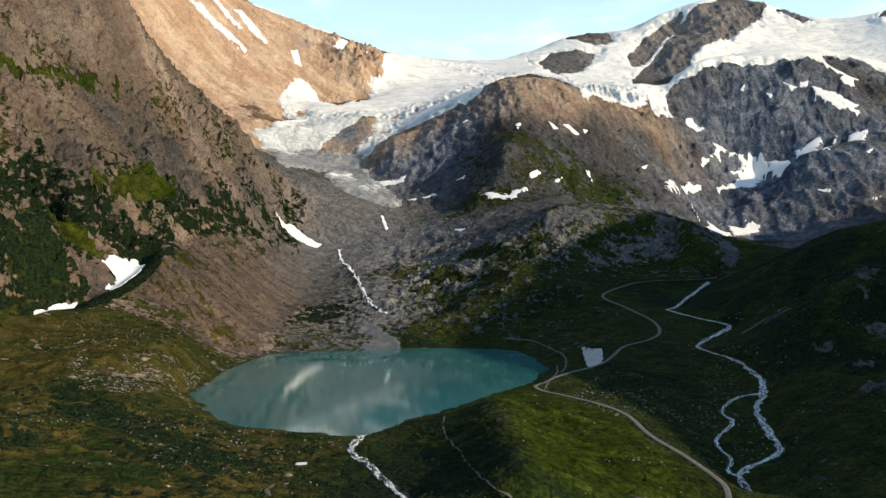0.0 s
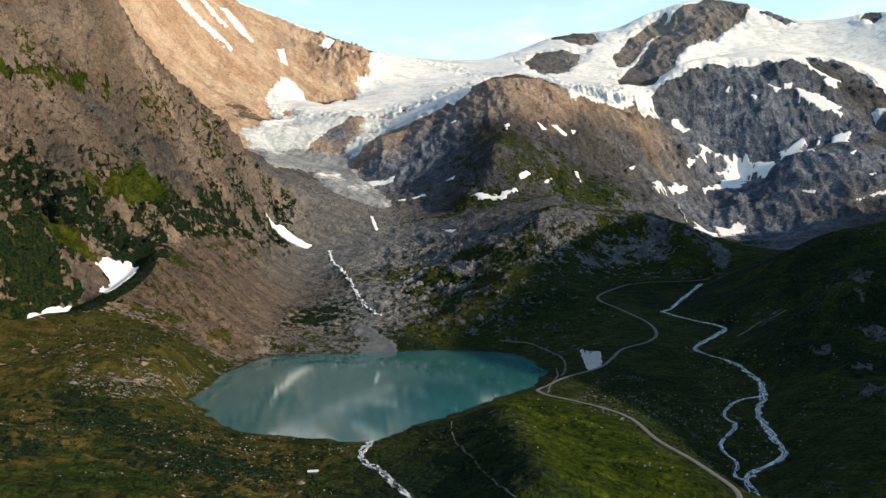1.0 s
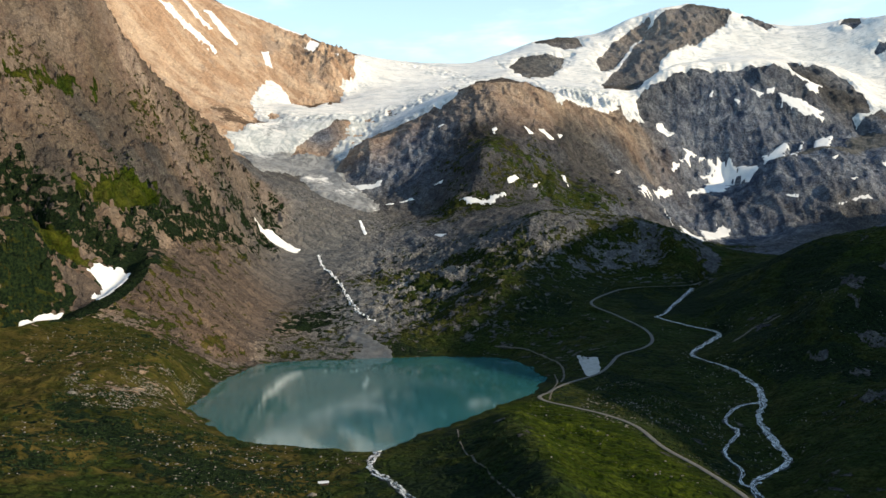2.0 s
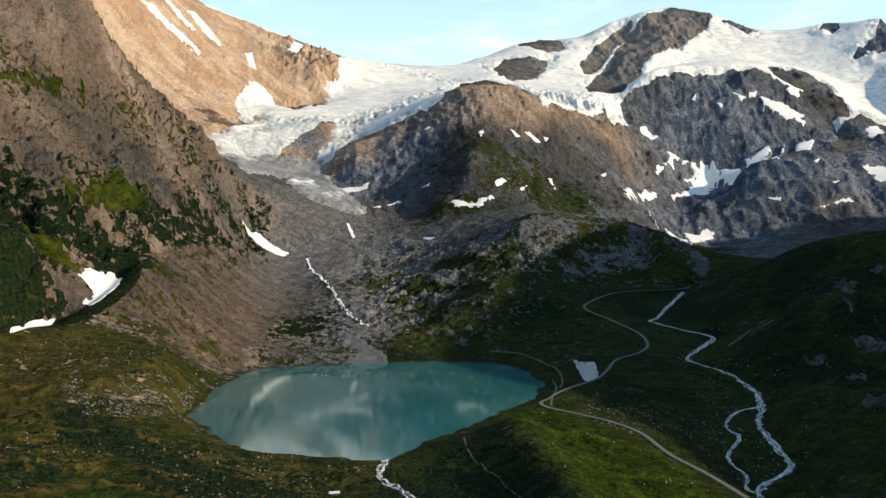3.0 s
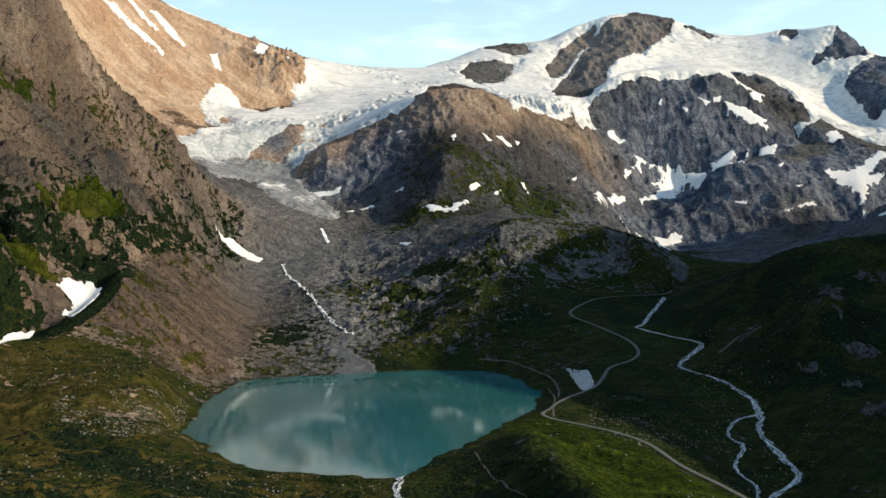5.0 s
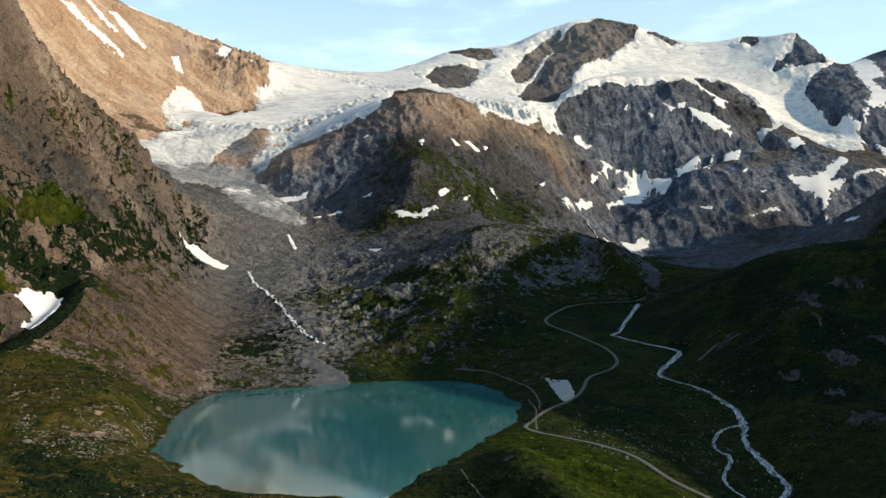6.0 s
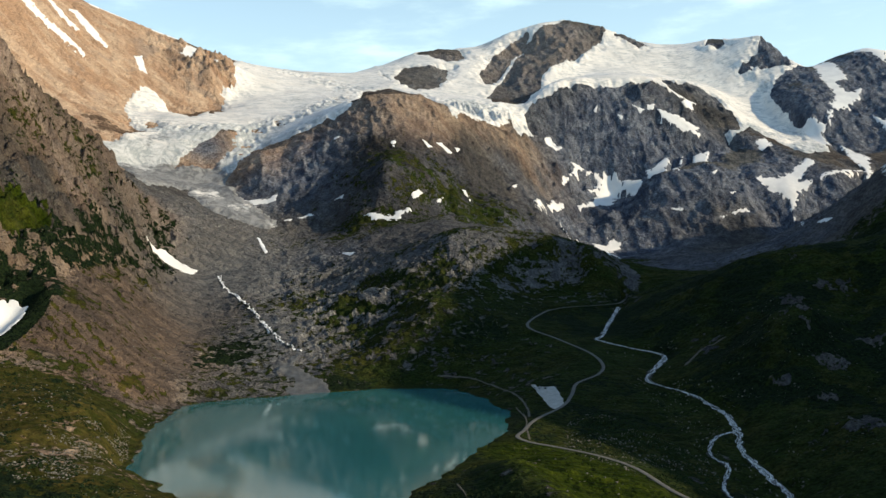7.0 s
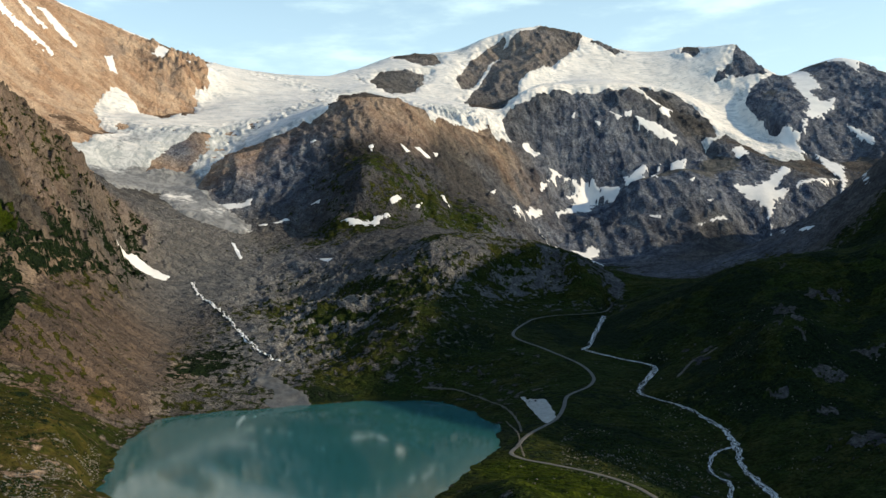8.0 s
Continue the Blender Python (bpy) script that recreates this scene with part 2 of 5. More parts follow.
line("near_floor", (60, 330, 0), (-120, 330, 5), (-300, 330, 40), (230, 400, -45))

LAKE = [(-243, 809), (-247, 838), (-248, 960), (-228, 1079), (-167, 1103), (-108, 1106), (-64, 1112), (10, 1113), (82, 1093), (104, 1020), (114, 941), (85, 838), (49, 796), (5, 723), (-27, 692), (-44, 657), (-61, 632), (-80, 634), (-131, 654), (-167, 678), (-202, 724)]  # the shore, in plan
STREAM_LINE = [(425, 1361, 65), (331, 1202, 43), (310, 1169, 39), (337, 1117, 32), (360, 1076, 26), (307, 1005, 17), (294, 974, 13), (315, 923, 6), (320, 862, -3), (306, 818, -9), (283, 771, -15), (272, 722, -21), (265, 673, -28), (241, 652, -31), (219, 632, -34), (213, 593, -39)]
BRANCH_LINE = [(306, 818, -9), (274, 803, -11), (249, 766, -16), (249, 737, -19), (220, 693, -25), (221, 662, -30), (212, 638, -33), (218, 627, -34)]
ROAD_LINE = [(174, 523, -17), (178, 542, -15), (177, 562, -14), (169, 605, -11), (157, 653, -8), (151, 708, -4), (135, 745, -2), (109, 776, 0), (93, 793, 1), (86, 812, 2), (98, 833, 3), (123, 870, 4), (166, 914, 6), (187, 944, 11), (208, 982, 16), (244, 1009, 20), (264, 1042, 25), (268, 1093, 33), (250, 1161, 44), (230, 1231, 56), (288, 1329, 65), (321, 1354, 68), (351, 1362, 69), (389, 1367, 69), (431, 1377, 70), (468, 1431, 72)]
OUTLET_LINE = [(-61, 634, 0), (-66, 595, -1), (-52, 558, -2), (-37, 522, -3), (-23, 494, -4)]



def make_base():
    for way in (STREAM_LINE, BRANCH_LINE, OUTLET_LINE):
        line("way", *way)
    line("way", *ROAD_LINE)
    line("shore", *[(a, b, 1.0) for a, b in LAKE])
    p = np.array(CTRL)
    key = np.round(p[:, :2] / 12).astype(int)
    _, first = np.unique(key, axis=0, return_index=True)
    p = p[np.sort(first)]
    d = np.hypot(p[:, None, 0] - p[None, :, 0], p[:, None, 1] - p[None, :, 1])
    n = len(p)
    k = np.hypot(d, 12.0)
    a = np.zeros((n + 3, n + 3))
    a[:n, :n] = k - np.eye(n) * 6.0
    a[:n, n:] = np.c_[np.ones(n), p[:, :2] / 1000]
    a[n:, :n] = a[:n, n:].T
    w = np.linalg.solve(a, np.r_[p[:, 2], 0, 0, 0])
    gx = np.arange(-5100, 5101, 25.0)
    out = np.empty((len(gx), len(gx)))
    for i, y in enumerate(gx):
        kk = np.sqrt((gx[:, None] - p[None, :, 0]) ** 2 + (y - p[None, :, 1]) ** 2 + 144.0)
        out[i] = kk @ w[:n] + w[n] + w[n + 1] * gx / 1000 + w[n + 2] * y / 1000
    return out


BASE = make_base()


def base_height(x, y):
    """Cubic lookup in the coarse land."""
    u, v = (x + 5100) / 25.0, (y + 5100) / 25.0
    i, j = np.clip(np.floor(u).astype(int), 1, BASE.shape[1] - 3), np.clip(np.floor(v).astype(int), 1, BASE.shape[0] - 3)
    u, v = u - i, v - j

    def w(t):
        return (-0.5 * t**3 + t**2 - 0.5 * t, 1.5 * t**3 - 2.5 * t**2 + 1, -1.5 * t**3 + 2 * t**2 + 0.5 * t, 0.5 * t**3 - 0.5 * t**2)

    out = 0.0
    wu, wv = w(u), w(v)
    for a in range(4):
        row = 0.0
        for b in range(4):
            row = row + wu[b] * BASE[j + a - 1, i + b - 1]
        out = out + wv[a] * row
    return out


# outlines of the ice, and of the rocks that stand out of it, in plan
GLACIER = [(-218, 3505), (-120, 3762), (42, 3780), (257, 3819), (432, 4029), (359, 3469), (461, 3150), (444, 2878), (421, 3083), (339, 3174), (230, 3128), (119, 2477), (33, 2480), (-50, 2480), (-152, 2539), (-188, 2449), (-222, 2374), (-180, 2225), (-117, 2149), (-97, 2078), (-126, 2044), (-196, 2079), (-255, 2113), (-317, 2258), (-353, 2252), (-392, 2100), (-474, 2361), (-542, 2453), (-502, 2527), (-455, 2641), (-503, 2714), (-539, 2837), (-504, 2941), (-460, 2973), (-427, 2945), (-332, 2788), (-280, 3035), (-253, 3086), (-214, 3153)]
FIRN = [(331, 3961), (571, 4128), (665, 4111), (958, 4207), (1102, 4191), (1279, 4185), (1402, 4191), (1514, 4165), (1654, 4071), (1784, 4090), (1932, 4016), (2159, 4074), (2149, 3857), (2250, 3775), (2296, 3624), (2221, 3413), (2110, 3354), (2027, 3332), (1936, 3249), (1926, 3092), (1899, 2916), (1914, 2855), (1883, 2799), (1748, 2738), (1711, 2813), (1707, 2892), (1667, 2956), (1549, 2878), (1475, 2866), (1422, 2859), (1428, 2920), (1377, 2947), (1303, 2976), (1272, 3027), (1178, 3017), (1084, 3006), (973, 2998), (906, 2963), (826, 2949), (767, 2909), (764, 2801), (700, 2754), (675, 2795), (534, 2627), (420, 2515), (415, 2565), (467, 3297), (383, 3312)]
ICE_ROCKS = (
    [(-355, 2446), (-319, 2532), (-242, 2605), (-195, 2633), (-204, 2552), (-254, 2459)],
    [(-308, 3016), (-253, 3086), (-248, 2942), (-284, 2866)],
    [(-462, 2715), (-442, 2730), (-417, 2704), (-430, 2690), (-452, 2686)],
    [(401, 3471), (476, 3661), (584, 3649), (670, 3648), (617, 3471), (513, 3305), (455, 3291), (397, 3269)],
    [(570, 3856), (683, 4131), (775, 3870), (765, 3757), (676, 3728)],
    [(786, 3586), (890, 3757), (1005, 3874), (1105, 3926), (1117, 3897), (960, 3687), (806, 3465), (783, 3504)],
    [(741, 3300), (828, 3459), (1077, 3843), (1202, 3919), (1311, 3948), (1513, 4165), (1478, 3855), (1429, 3789), (1315, 3680), (1156, 3545), (1028, 3471), (814, 2986), (724, 2956), (665, 2964)],
    [(1509, 3842), (1686, 4074), (1658, 3791), (1597, 3758), (1538, 3812)],
    [(1887, 3672), (2153, 4086), (2164, 4061), (1970, 3642), (1930, 3638)],
    [(1949, 3449), (2036, 3489), (2299, 3781), (2132, 3377), (2064, 3385), (1993, 3403), (1977, 3441)],
    [(2202, 3805), (2235, 3775), (2301, 3780), (2091, 3530)],
    [(1908, 3437), (1958, 3463), (1963, 3412), (1927, 3415)],
    [(1178, 3017), (1272, 3027), (1345, 2991), (1391, 2931), (1413, 2873), (1373, 2859), (1343, 2947), (1266, 2968)],
    [(1454, 3249), (1582, 3238), (1667, 3202), (1656, 3043), (1595, 2912), (1527, 2913), (1477, 2977), (1377, 2948)],
    [(1418, 3170), (1522, 3254), (1519, 3096), (1533, 2981), (1523, 2878), (1409, 2838), (1381, 2896), (1357, 2970)],
)
# outlines of the old snow, in plan
SNOW_PATCHES = (
    [(1354, 2998), (1438, 3047), (1501, 3060), (1446, 2998), (1373, 2962)],
    [(1267, 2905), (1339, 2890), (1408, 2865), (1356, 2846), (1293, 2876)],
    [(1441, 2569), (1536, 2573), (1693, 2660), (1700, 2635), (1578, 2545), (1629, 2538), (1541, 2493), (1495, 2456), (1034, 1754), (1481, 2437), (1496, 2485), (1452, 2524)],
    [(1025, 1692), (1033, 1676), (1022, 1634), (1009, 1634)],
    [(1224, 2447), (1346, 2468), (1347, 2457), (1256, 2447)],
    [(1963, 2849), (1999, 2739), (1146, 1629), (1110, 1586), (1905, 2651), (1905, 2722)],
    [(2309, 3537), (2332, 3392), (2268, 3200), (2192, 3177), (2189, 3099), (2264, 3111), (2214, 3059), (2124, 3017), (2038, 3002), (2124, 3088), (2152, 3206)],
    [(2072, 3047), (2026, 2971), (1946, 2931), (1931, 2863), (1840, 2850), (1910, 3016), (1956, 2993), (1977, 2948)],
    [(2594, 3620), (2650, 3576), (2709, 3507), (2482, 3234), (2480, 3327), (2433, 3375)],
    [(2226, 2935), (2242, 2879), (2226, 2851), (2210, 2886)],
    [(1322, 2538), (1361, 2552), (1345, 2543)],
    [(93, 1990), (116, 1989), (154, 1978), (196, 1998), (203, 1990), (159, 1954), (114, 1965)],
    [(206, 2030), (229, 2051), (241, 2050), (212, 2021)],
    [(293, 2334), (305, 2332), (321, 2322), (305, 2308)],
    [(336, 2352), (354, 2366), (384, 2353), (368, 2339)],
    [(394, 2384), (412, 2389), (399, 2367)],
    [(374, 2217), (387, 2231), (380, 2159), (373, 2176)],
    [(645, 2444), (679, 2510), (693, 2506), (652, 2401), (624, 2359)],
    [(687, 2491), (754, 2597), (807, 2623), (788, 2595), (716, 2524)],
    [(888, 2798), (919, 2805), (946, 2805), (989, 2807), (962, 2799), (913, 2790), (879, 2759), (824, 2693), (813, 2688), (889, 2773)],
    [(967, 2772), (1014, 2815), (1055, 2800), (1066, 2779), (1106, 2763), (1129, 2753), (1065, 2633), (1078, 2740), (1044, 2770), (975, 2659), (933, 2665), (846, 2627), (919, 2687), (962, 2748), (925, 2744)],
    [(722, 2314), (747, 2289), (786, 2327), (499, 1529), (483, 1525)],
    [(826, 2465), (863, 2469), (896, 2492), (931, 2488), (853, 2397), (791, 2308)],
    [(820, 2861), (847, 2870), (876, 2836), (844, 2804), (807, 2798)],
    [(1261, 2915), (1301, 2888), (1352, 2874), (1415, 2861), (1372, 2838), (1304, 2852), (1266, 2887)],
    [(1380, 2940), (1463, 3016), (1413, 2933), (1384, 2929)],
    [(1106, 2909), (1132, 2899), (1116, 2888)],
    [(1022, 2914), (1047, 2931), (1034, 2910)],
    [(1148, 2763), (1229, 2772), (1238, 2768), (1118, 2619)],
    [(1172, 2613), (1278, 2767), (1281, 2757), (1184, 2608)],
    [(1247, 2623), (1370, 2759), (1368, 2741), (1253, 2611)],
    [(1229, 2920), (1263, 2923), (1247, 2904), (1224, 2905)],
    [(1170, 2927), (1192, 2918), (1218, 2907), (1195, 2899)],
    [(-346, 1791), (-321, 1836), (-258, 1822), (-266, 1796), (-303, 1799), (-333, 1801)],
    [(-218, 2286), (-188, 2232), (-190, 2200), (-213, 2238)],
    [(-186, 2216), (-135, 2212), (-94, 2222), (-99, 2198), (-148, 2187)],
    [(-83, 2102), (-17, 2112), (-9, 2104), (-53, 2103)],
    [(-444, 1106), (-437, 1132), (-411, 1151), (-399, 1139), (-397, 1112), (-404, 1090), (-403, 1080), (-411, 1052), (-428, 1082), (-424, 1104), (-432, 1105)],
    [(-475, 1013), (-466, 1030), (-446, 1042), (-446, 1000), (-448, 985), (-458, 962), (-474, 968), (-484, 1002)],
    [(2380, 3500), (2520, 3480), (2640, 3380), (2600, 3320), (2500, 3380), (2390, 3425)],
    [(-844, 2895), (-819, 2919), (-767, 2925), (-654, 2928), (-664, 2909), (-779, 2897), (-814, 2887)],
    [(-793, 2993), (-773, 3014), (-728, 3001), (-683, 2995), (-691, 2977), (-740, 2973)],
    [(-727, 3042), (-709, 3079), (-603, 3012), (-613, 2994), (-672, 3014)],
    [(-393, 3168), (-370, 3259), (-334, 3247), (-359, 3156)],
    [(-293, 3211), (-261, 3213), (-272, 3205)],
    [(-529, 3042), (-507, 3070), (-490, 3008), (-509, 3005)],
    [(59, 2351), (74, 2351), (77, 2343), (62, 2343)],
    [(20, 1832), (50, 1791), (37, 1776)],
    [(1100, 2522), (1139, 2505), (1118, 2506)],
    [(-793, 3466), (-591, 3482), (-438, 3537), (-273, 3505), (-285, 3512), (-406, 3279), (-552, 3249), (-688, 3191)],
    [(1316, 2750), (1384, 2766), (1371, 2746), (1248, 2623)],
    [(1166, 2612), (1273, 2763), (1284, 2758), (1176, 2607)],
    [(1378, 2943), (1459, 3018), (1451, 2986), (1385, 2930)],
    [(1645, 2540), (1681, 2553), (1874, 2627), (1867, 2612), (1737, 2551), (1650, 2537)],
    [(2198, 2971), (2222, 2931), (2219, 2850), (2213, 2855), (2200, 2919)],
    [(1597, 2824), (1665, 2866), (1646, 2792), (1575, 2753), (1590, 2791)],
    [(1304, 2508), (1331, 2510), (1313, 2502)],
    [(1275, 2561), (1304, 2573), (1285, 2556)],
    [(1129, 2505), (1146, 2505), (1139, 2500)],
    [(557, 2388), (587, 2429), (570, 2392)],
    [(196, 2264), (215, 2286), (203, 2231)],
    [(34, 2114), (61, 2104), (53, 2096)],
    [(268, 2048), (294, 2076), (282, 2054)],
)
MORAINE_CREST = [(-377, 1150), (-389, 1105), (-410, 1045), (-451, 975), (-481, 920), (-501, 850)]
MORAINE_TRENCH = [(a - 24, b + 16) for a, b in MORAINE_CREST]


OUTCROPS = ((512, 1031, 15), (469, 946, 11), (571, 1052, 16), (592, 1037, 13), (454, 928, 9), (386, 864, 10), (453, 873, 17), (401, 816, 17), (368, 719, 22), (391, 1019, 10), (520, 900, 14), (430, 745, 12))


def outcrop(x, y):
    """Where bare rock comes through the turf of the dark hillside."""
    out = np.zeros(x.shape)
    k = np.nonzero((x > 330) & (x < 660) & (y > 660) & (y < 1100))[0]
    if len(k):
        for cx, cy, r in OUTCROPS:
            out[k] = np.maximum(out[k], blob(x[k], y[k], cx, cy, r, 1.2 * r))
        out[k] = smooth(0.55, 0.72, out[k] + 0.42 * fbm(x[k] / 7, y[k] / 7, 4, 150))
    return out


def glide(pts, step=5.0):
    """A smooth line through the given places, close-set."""
    p = np.array(pts, float)
    p = np.r_[2 * p[:1] - p[1:2], p, 2 * p[-1:] - p[-2:-1]]
    out = []
    for a, b, c, d in zip(p[:-3], p[1:-2], p[2:-1], p[3:]):
        n = max(2, int(np.linalg.norm((c - b)[:2]) / step))
        for t in np.arange(n) / n:
            out.append(0.5 * (2 * b + (c - a) * t + (2 * a - 5 * b + 4 * c - d) * t * t + (3 * b - a - 3 * c + d) * t**3))
    return np.array(out + [p[-2]])


ROAD, STREAM, BRANCH, OUTLET = glide(ROAD_LINE, 9), glide(STREAM_LINE, 9), glide(BRANCH_LINE, 9), glide(OUTLET_LINE, 9)


def ice_depth(x, y):
    """Signed plan distance into the glaciers, less the rocks that stand out of them."""
    out = np.full(x.shape, -300.0)
    for pts in (GLACIER, FIRN):
        k = pick(x, y, pts, 100)
        out[k] = np.maximum(out[k], area(x[k], y[k], pts))
    for pts in ICE_ROCKS:
        k = pick(x, y, pts, 300)
        out[k] = np.minimum(out[k], -area(x[k], y[k], pts))
    return out


def ribs(x, y, turn, size, seed, octaves=4):
    """Ridges that run down a slope whose fall line points along turn, in degrees from +x."""
    c, s = math.cos(math.radians(turn)), math.sin(math.radians(turn))
    u, v = c * x + s * y, -s * x + c * y
    v = v + 0.35 * size * vnoise(u / (1.7 * size), v / (1.7 * size), seed + 50)
    return ridged(v / size, u / (3.2 * size), octaves, seed, 0.55)


def blob(x, y, cx, cy, rx, ry):
    return np.exp(-(((x - cx) / rx) ** 2 + ((y - cy) / ry) ** 2))


def land(x, y, full=False):
    """Height of the ground, with its relief; full: also its steepness and the distances from lake and ways."""
    h = base_height(x, y)
    sx, sy = base_height(x + 14, y) - base_height(x - 14, y), base_height(x, y + 14) - base_height(x, y - 14)
    steep = np.hypot(sx, sy) / 28.0
    far = smooth(1500, 2800, y)
    lake = np.full(x.shape, 500.0)
    k = pick(x, y, LAKE, 400)
    lake[k] = -area(x[k], y[k], LAKE) + 5 * vnoise(x[k] / 19, y[k] / 19, 71) + 1.6 * vnoise(x[k] / 6, y[k] / 6, 72)
    way, bed = np.full(x.shape, 300.0), np.zeros(x.shape)
    for pts, half in ((STREAM, 6.0), (BRANCH, 4.0), (OUTLET, 4.0), (ROAD, 3.0)):
        k = pick(x, y, pts, 120)
        e, z = seg_dist(x[k], y[k], pts)
        e = np.maximum(e - half, 0)
        near = e < way[k]
        way[k] = np.where(near, e, way[k])
        bed[k] = np.where(near, z, bed[k])
    ice = ice_depth(x, y)
    calm = smooth(2, 90, np.minimum(lake, way * 1.4)) * 0.92 + 0.08
    patch = np.full(x.shape, -99.0)
    for pts in SNOW_PATCHES:
        k = pick(x, y, pts, 30)
        if len(k):
            patch[k] = np.maximum(patch[k], area(x[k], y[k], pts))
    calm = calm * (1 - 0.96 * smooth(-14, 3, patch))
    calm = calm * (1 - 0.88 * smooth(0, 50, ice + 12 * vnoise(x / 25, y / 25, 77)))
    wx, wy = x + 30 * vnoise(x / 110, y / 110, 40), y + 30 * vnoise(x / 110, y / 110, 41)
    left = smooth(-230, -330, x) * smooth(2050, 1900, y)
    sunny = smooth(100, -150, x - 0.1 * y + 280) * smooth(2250, 2500, y)
    rock = smooth(0.30, 0.70, steep + 0.10 * vnoise(x / 60, y / 60, 44))
    scree = np.maximum(blob(x, y, -300, 1250, 75, 260), blob(x, y, -250, 1500, 60, 260))
    knobs = np.maximum.reduce([blob(x, y, 20, 1420, 130, 260), 0.7 * blob(x, y, 180, 1450, 110, 130), 0.7 * blob(x, y, -60, 1650, 120, 200)])
    k = pick(x, y, MORAINE_CREST, 160)
    if len(k):
        even = np.exp(-((seg_dist(x[k] - 35, y[k] + 22, MORAINE_CREST)[0] / 80) ** 2))
        rock[k] *= 1 - even
        calm[k] *= 1 - 0.75 * even
    rock = rock * (1 - 0.75 * scree)
    big = ridged(wx / 260, wy / 260, 5, 3)
    blend = smooth(-230, -70, x)
    down = ribs(x, y, -28, 62, 5) * (1 - blend) + ribs(x, y, -88, 75, 7) * blend
    thin = ribs(x, y, -75, 30, 9, 3)
    mid, fine, crag, blk = (np.zeros(x.shape) for _ in range(4))
    k = np.nonzero((rock > 0.03) | (knobs > 0.05) | (scree > 0.05))[0]
    if len(k):
        ax, ay, az = wx[k], wy[k], 1.15 * h[k]
        mid[k] = ridged3(ax / 62, ay / 62, az / 62, 4, 11, 0.55)
        crag[k] = ridged3(ax / 27, ay / 27, az / 24, 3, 17, 0.6)
        fine[k] = ridged3(ax / 13, ay / 13, az / 11, 2, 15, 0.6)
        wide = 1 + 0.6 * far[k]
        blk[k] = 6.0 * blocks3(ax / (34 * wide), ay / (34 * wide), az / (24 * wide), 200) + 3.0 * blocks3(ax / (13 * wide), ay / (13 * wide), az / (10 * wide), 210) - 2.9
    flat_fine = ridged(wx / 17, wy / 17, 3, 15, 0.6)
    soft = fbm(x / 70, y / 70, 6, 23, 0.52)
    mild = 1 - 0.78 * sunny * (1 - blob(x, y, -320, 3170, 120, 130))
    tilt = np.minimum(np.sqrt(1 + steep**2), 1.9)
    d = rock * mild * (12 * (0.3 + 1.5 * far) * big + (1.2 * (1 - left) + 9 * far) * down + 6 * far * thin) + rock * mild * tilt * ((2.5 + 2 * far) * mid + (1.2 + 1.8 * far) * crag + (0.9 + 0.3 * far) * fine)
    d = d + left * rock * tilt * (3.0 * mid + 2.2 * crag + 1.5 * fine)
    d = d + tilt * blk * np.maximum(rock * mild * np.maximum(1.1 * left, 0.5 * far), 1.15 * knobs)
    d = d + knobs * (9 * ridged(wx / 62, wy / 38, 5, 61, 0.62) + 3.4 * fine + 2)
    d = d + (1 - rock) * (2.6 + 2.0 * far) * soft + (1 - rock) * (0.9 + 1.0 * far) * flat_fine + (1 - rock) * (1 - far) * 1.6 * ridged(x / 34, y / 26, 4, 19, 0.6)
    d = d + scree * 1.8 * ribs(x, y, -41, 14, 31, 3)
    d = d + blob(x, y, -330, 3190, 110, 110) * (17 * mid + 13 * crag + 5 * blk)
    d = d + sunny * rock * (6 * ribs(x, y, -6, 46, 35, 4) + 3 * ribs(x, y, -6, 18, 37, 3))
    h = h + calm * d
    # ledges on the bare walls
    step = 19 + 9 * vnoise(x / 300, y / 300, 66)
    f = (h + 8 * vnoise(x / 48, y / 48, 67) + 3 * vnoise(x / 15, y / 15, 68)) / step
    f = f - np.floor(f)
    h = h + calm * rock * (0.35 + 0.25 * far + 0.4 * left) * step * 0.6 * (smooth(0.3, 0.7, f) - f)
    # the sharp crest of the side moraine and the trench behind it
    k = pick(x, y, MORAINE_CREST, 80)
    if len(k):
        e, _ = seg_dist(x[k], y[k], MORAINE_CREST)
        t, _ = seg_dist(x[k], y[k], MORAINE_TRENCH)
        h[k] += 1.5 * np.exp(-((e / 8) ** 2)) - 10 * np.exp(-((t / 15) ** 2))
    k = np.nonzero((x > 330) & (x < 660) & (y > 660) & (y < 1100))[0]
    if len(k):
        h[k] += outcrop(x[k], y[k]) * (1.6 + 2.2 * ridged(x[k] / 11, y[k] / 8, 3, 152))
    # the low back of the grassy knoll
    e, _ = seg_dist(x, y, [(44, 690), (40, 460)])
    h = h + 11 * np.exp(-((e / 24) ** 2))
    h = h + (bed - h) * smooth(9, 0.5, way)
    # the lake's bed and shore
    bank = np.clip(0.25 + 0.10 * lake, 0.25, 6)
    h = np.where(lake > 0, h * smooth(0, 30, lake) + bank * (1 - smooth(0, 30, lake)), np.maximum(-9, 0.25 * lake))
    return (h, steep, lake, way, ice, rock, scree, knobs) if full else h


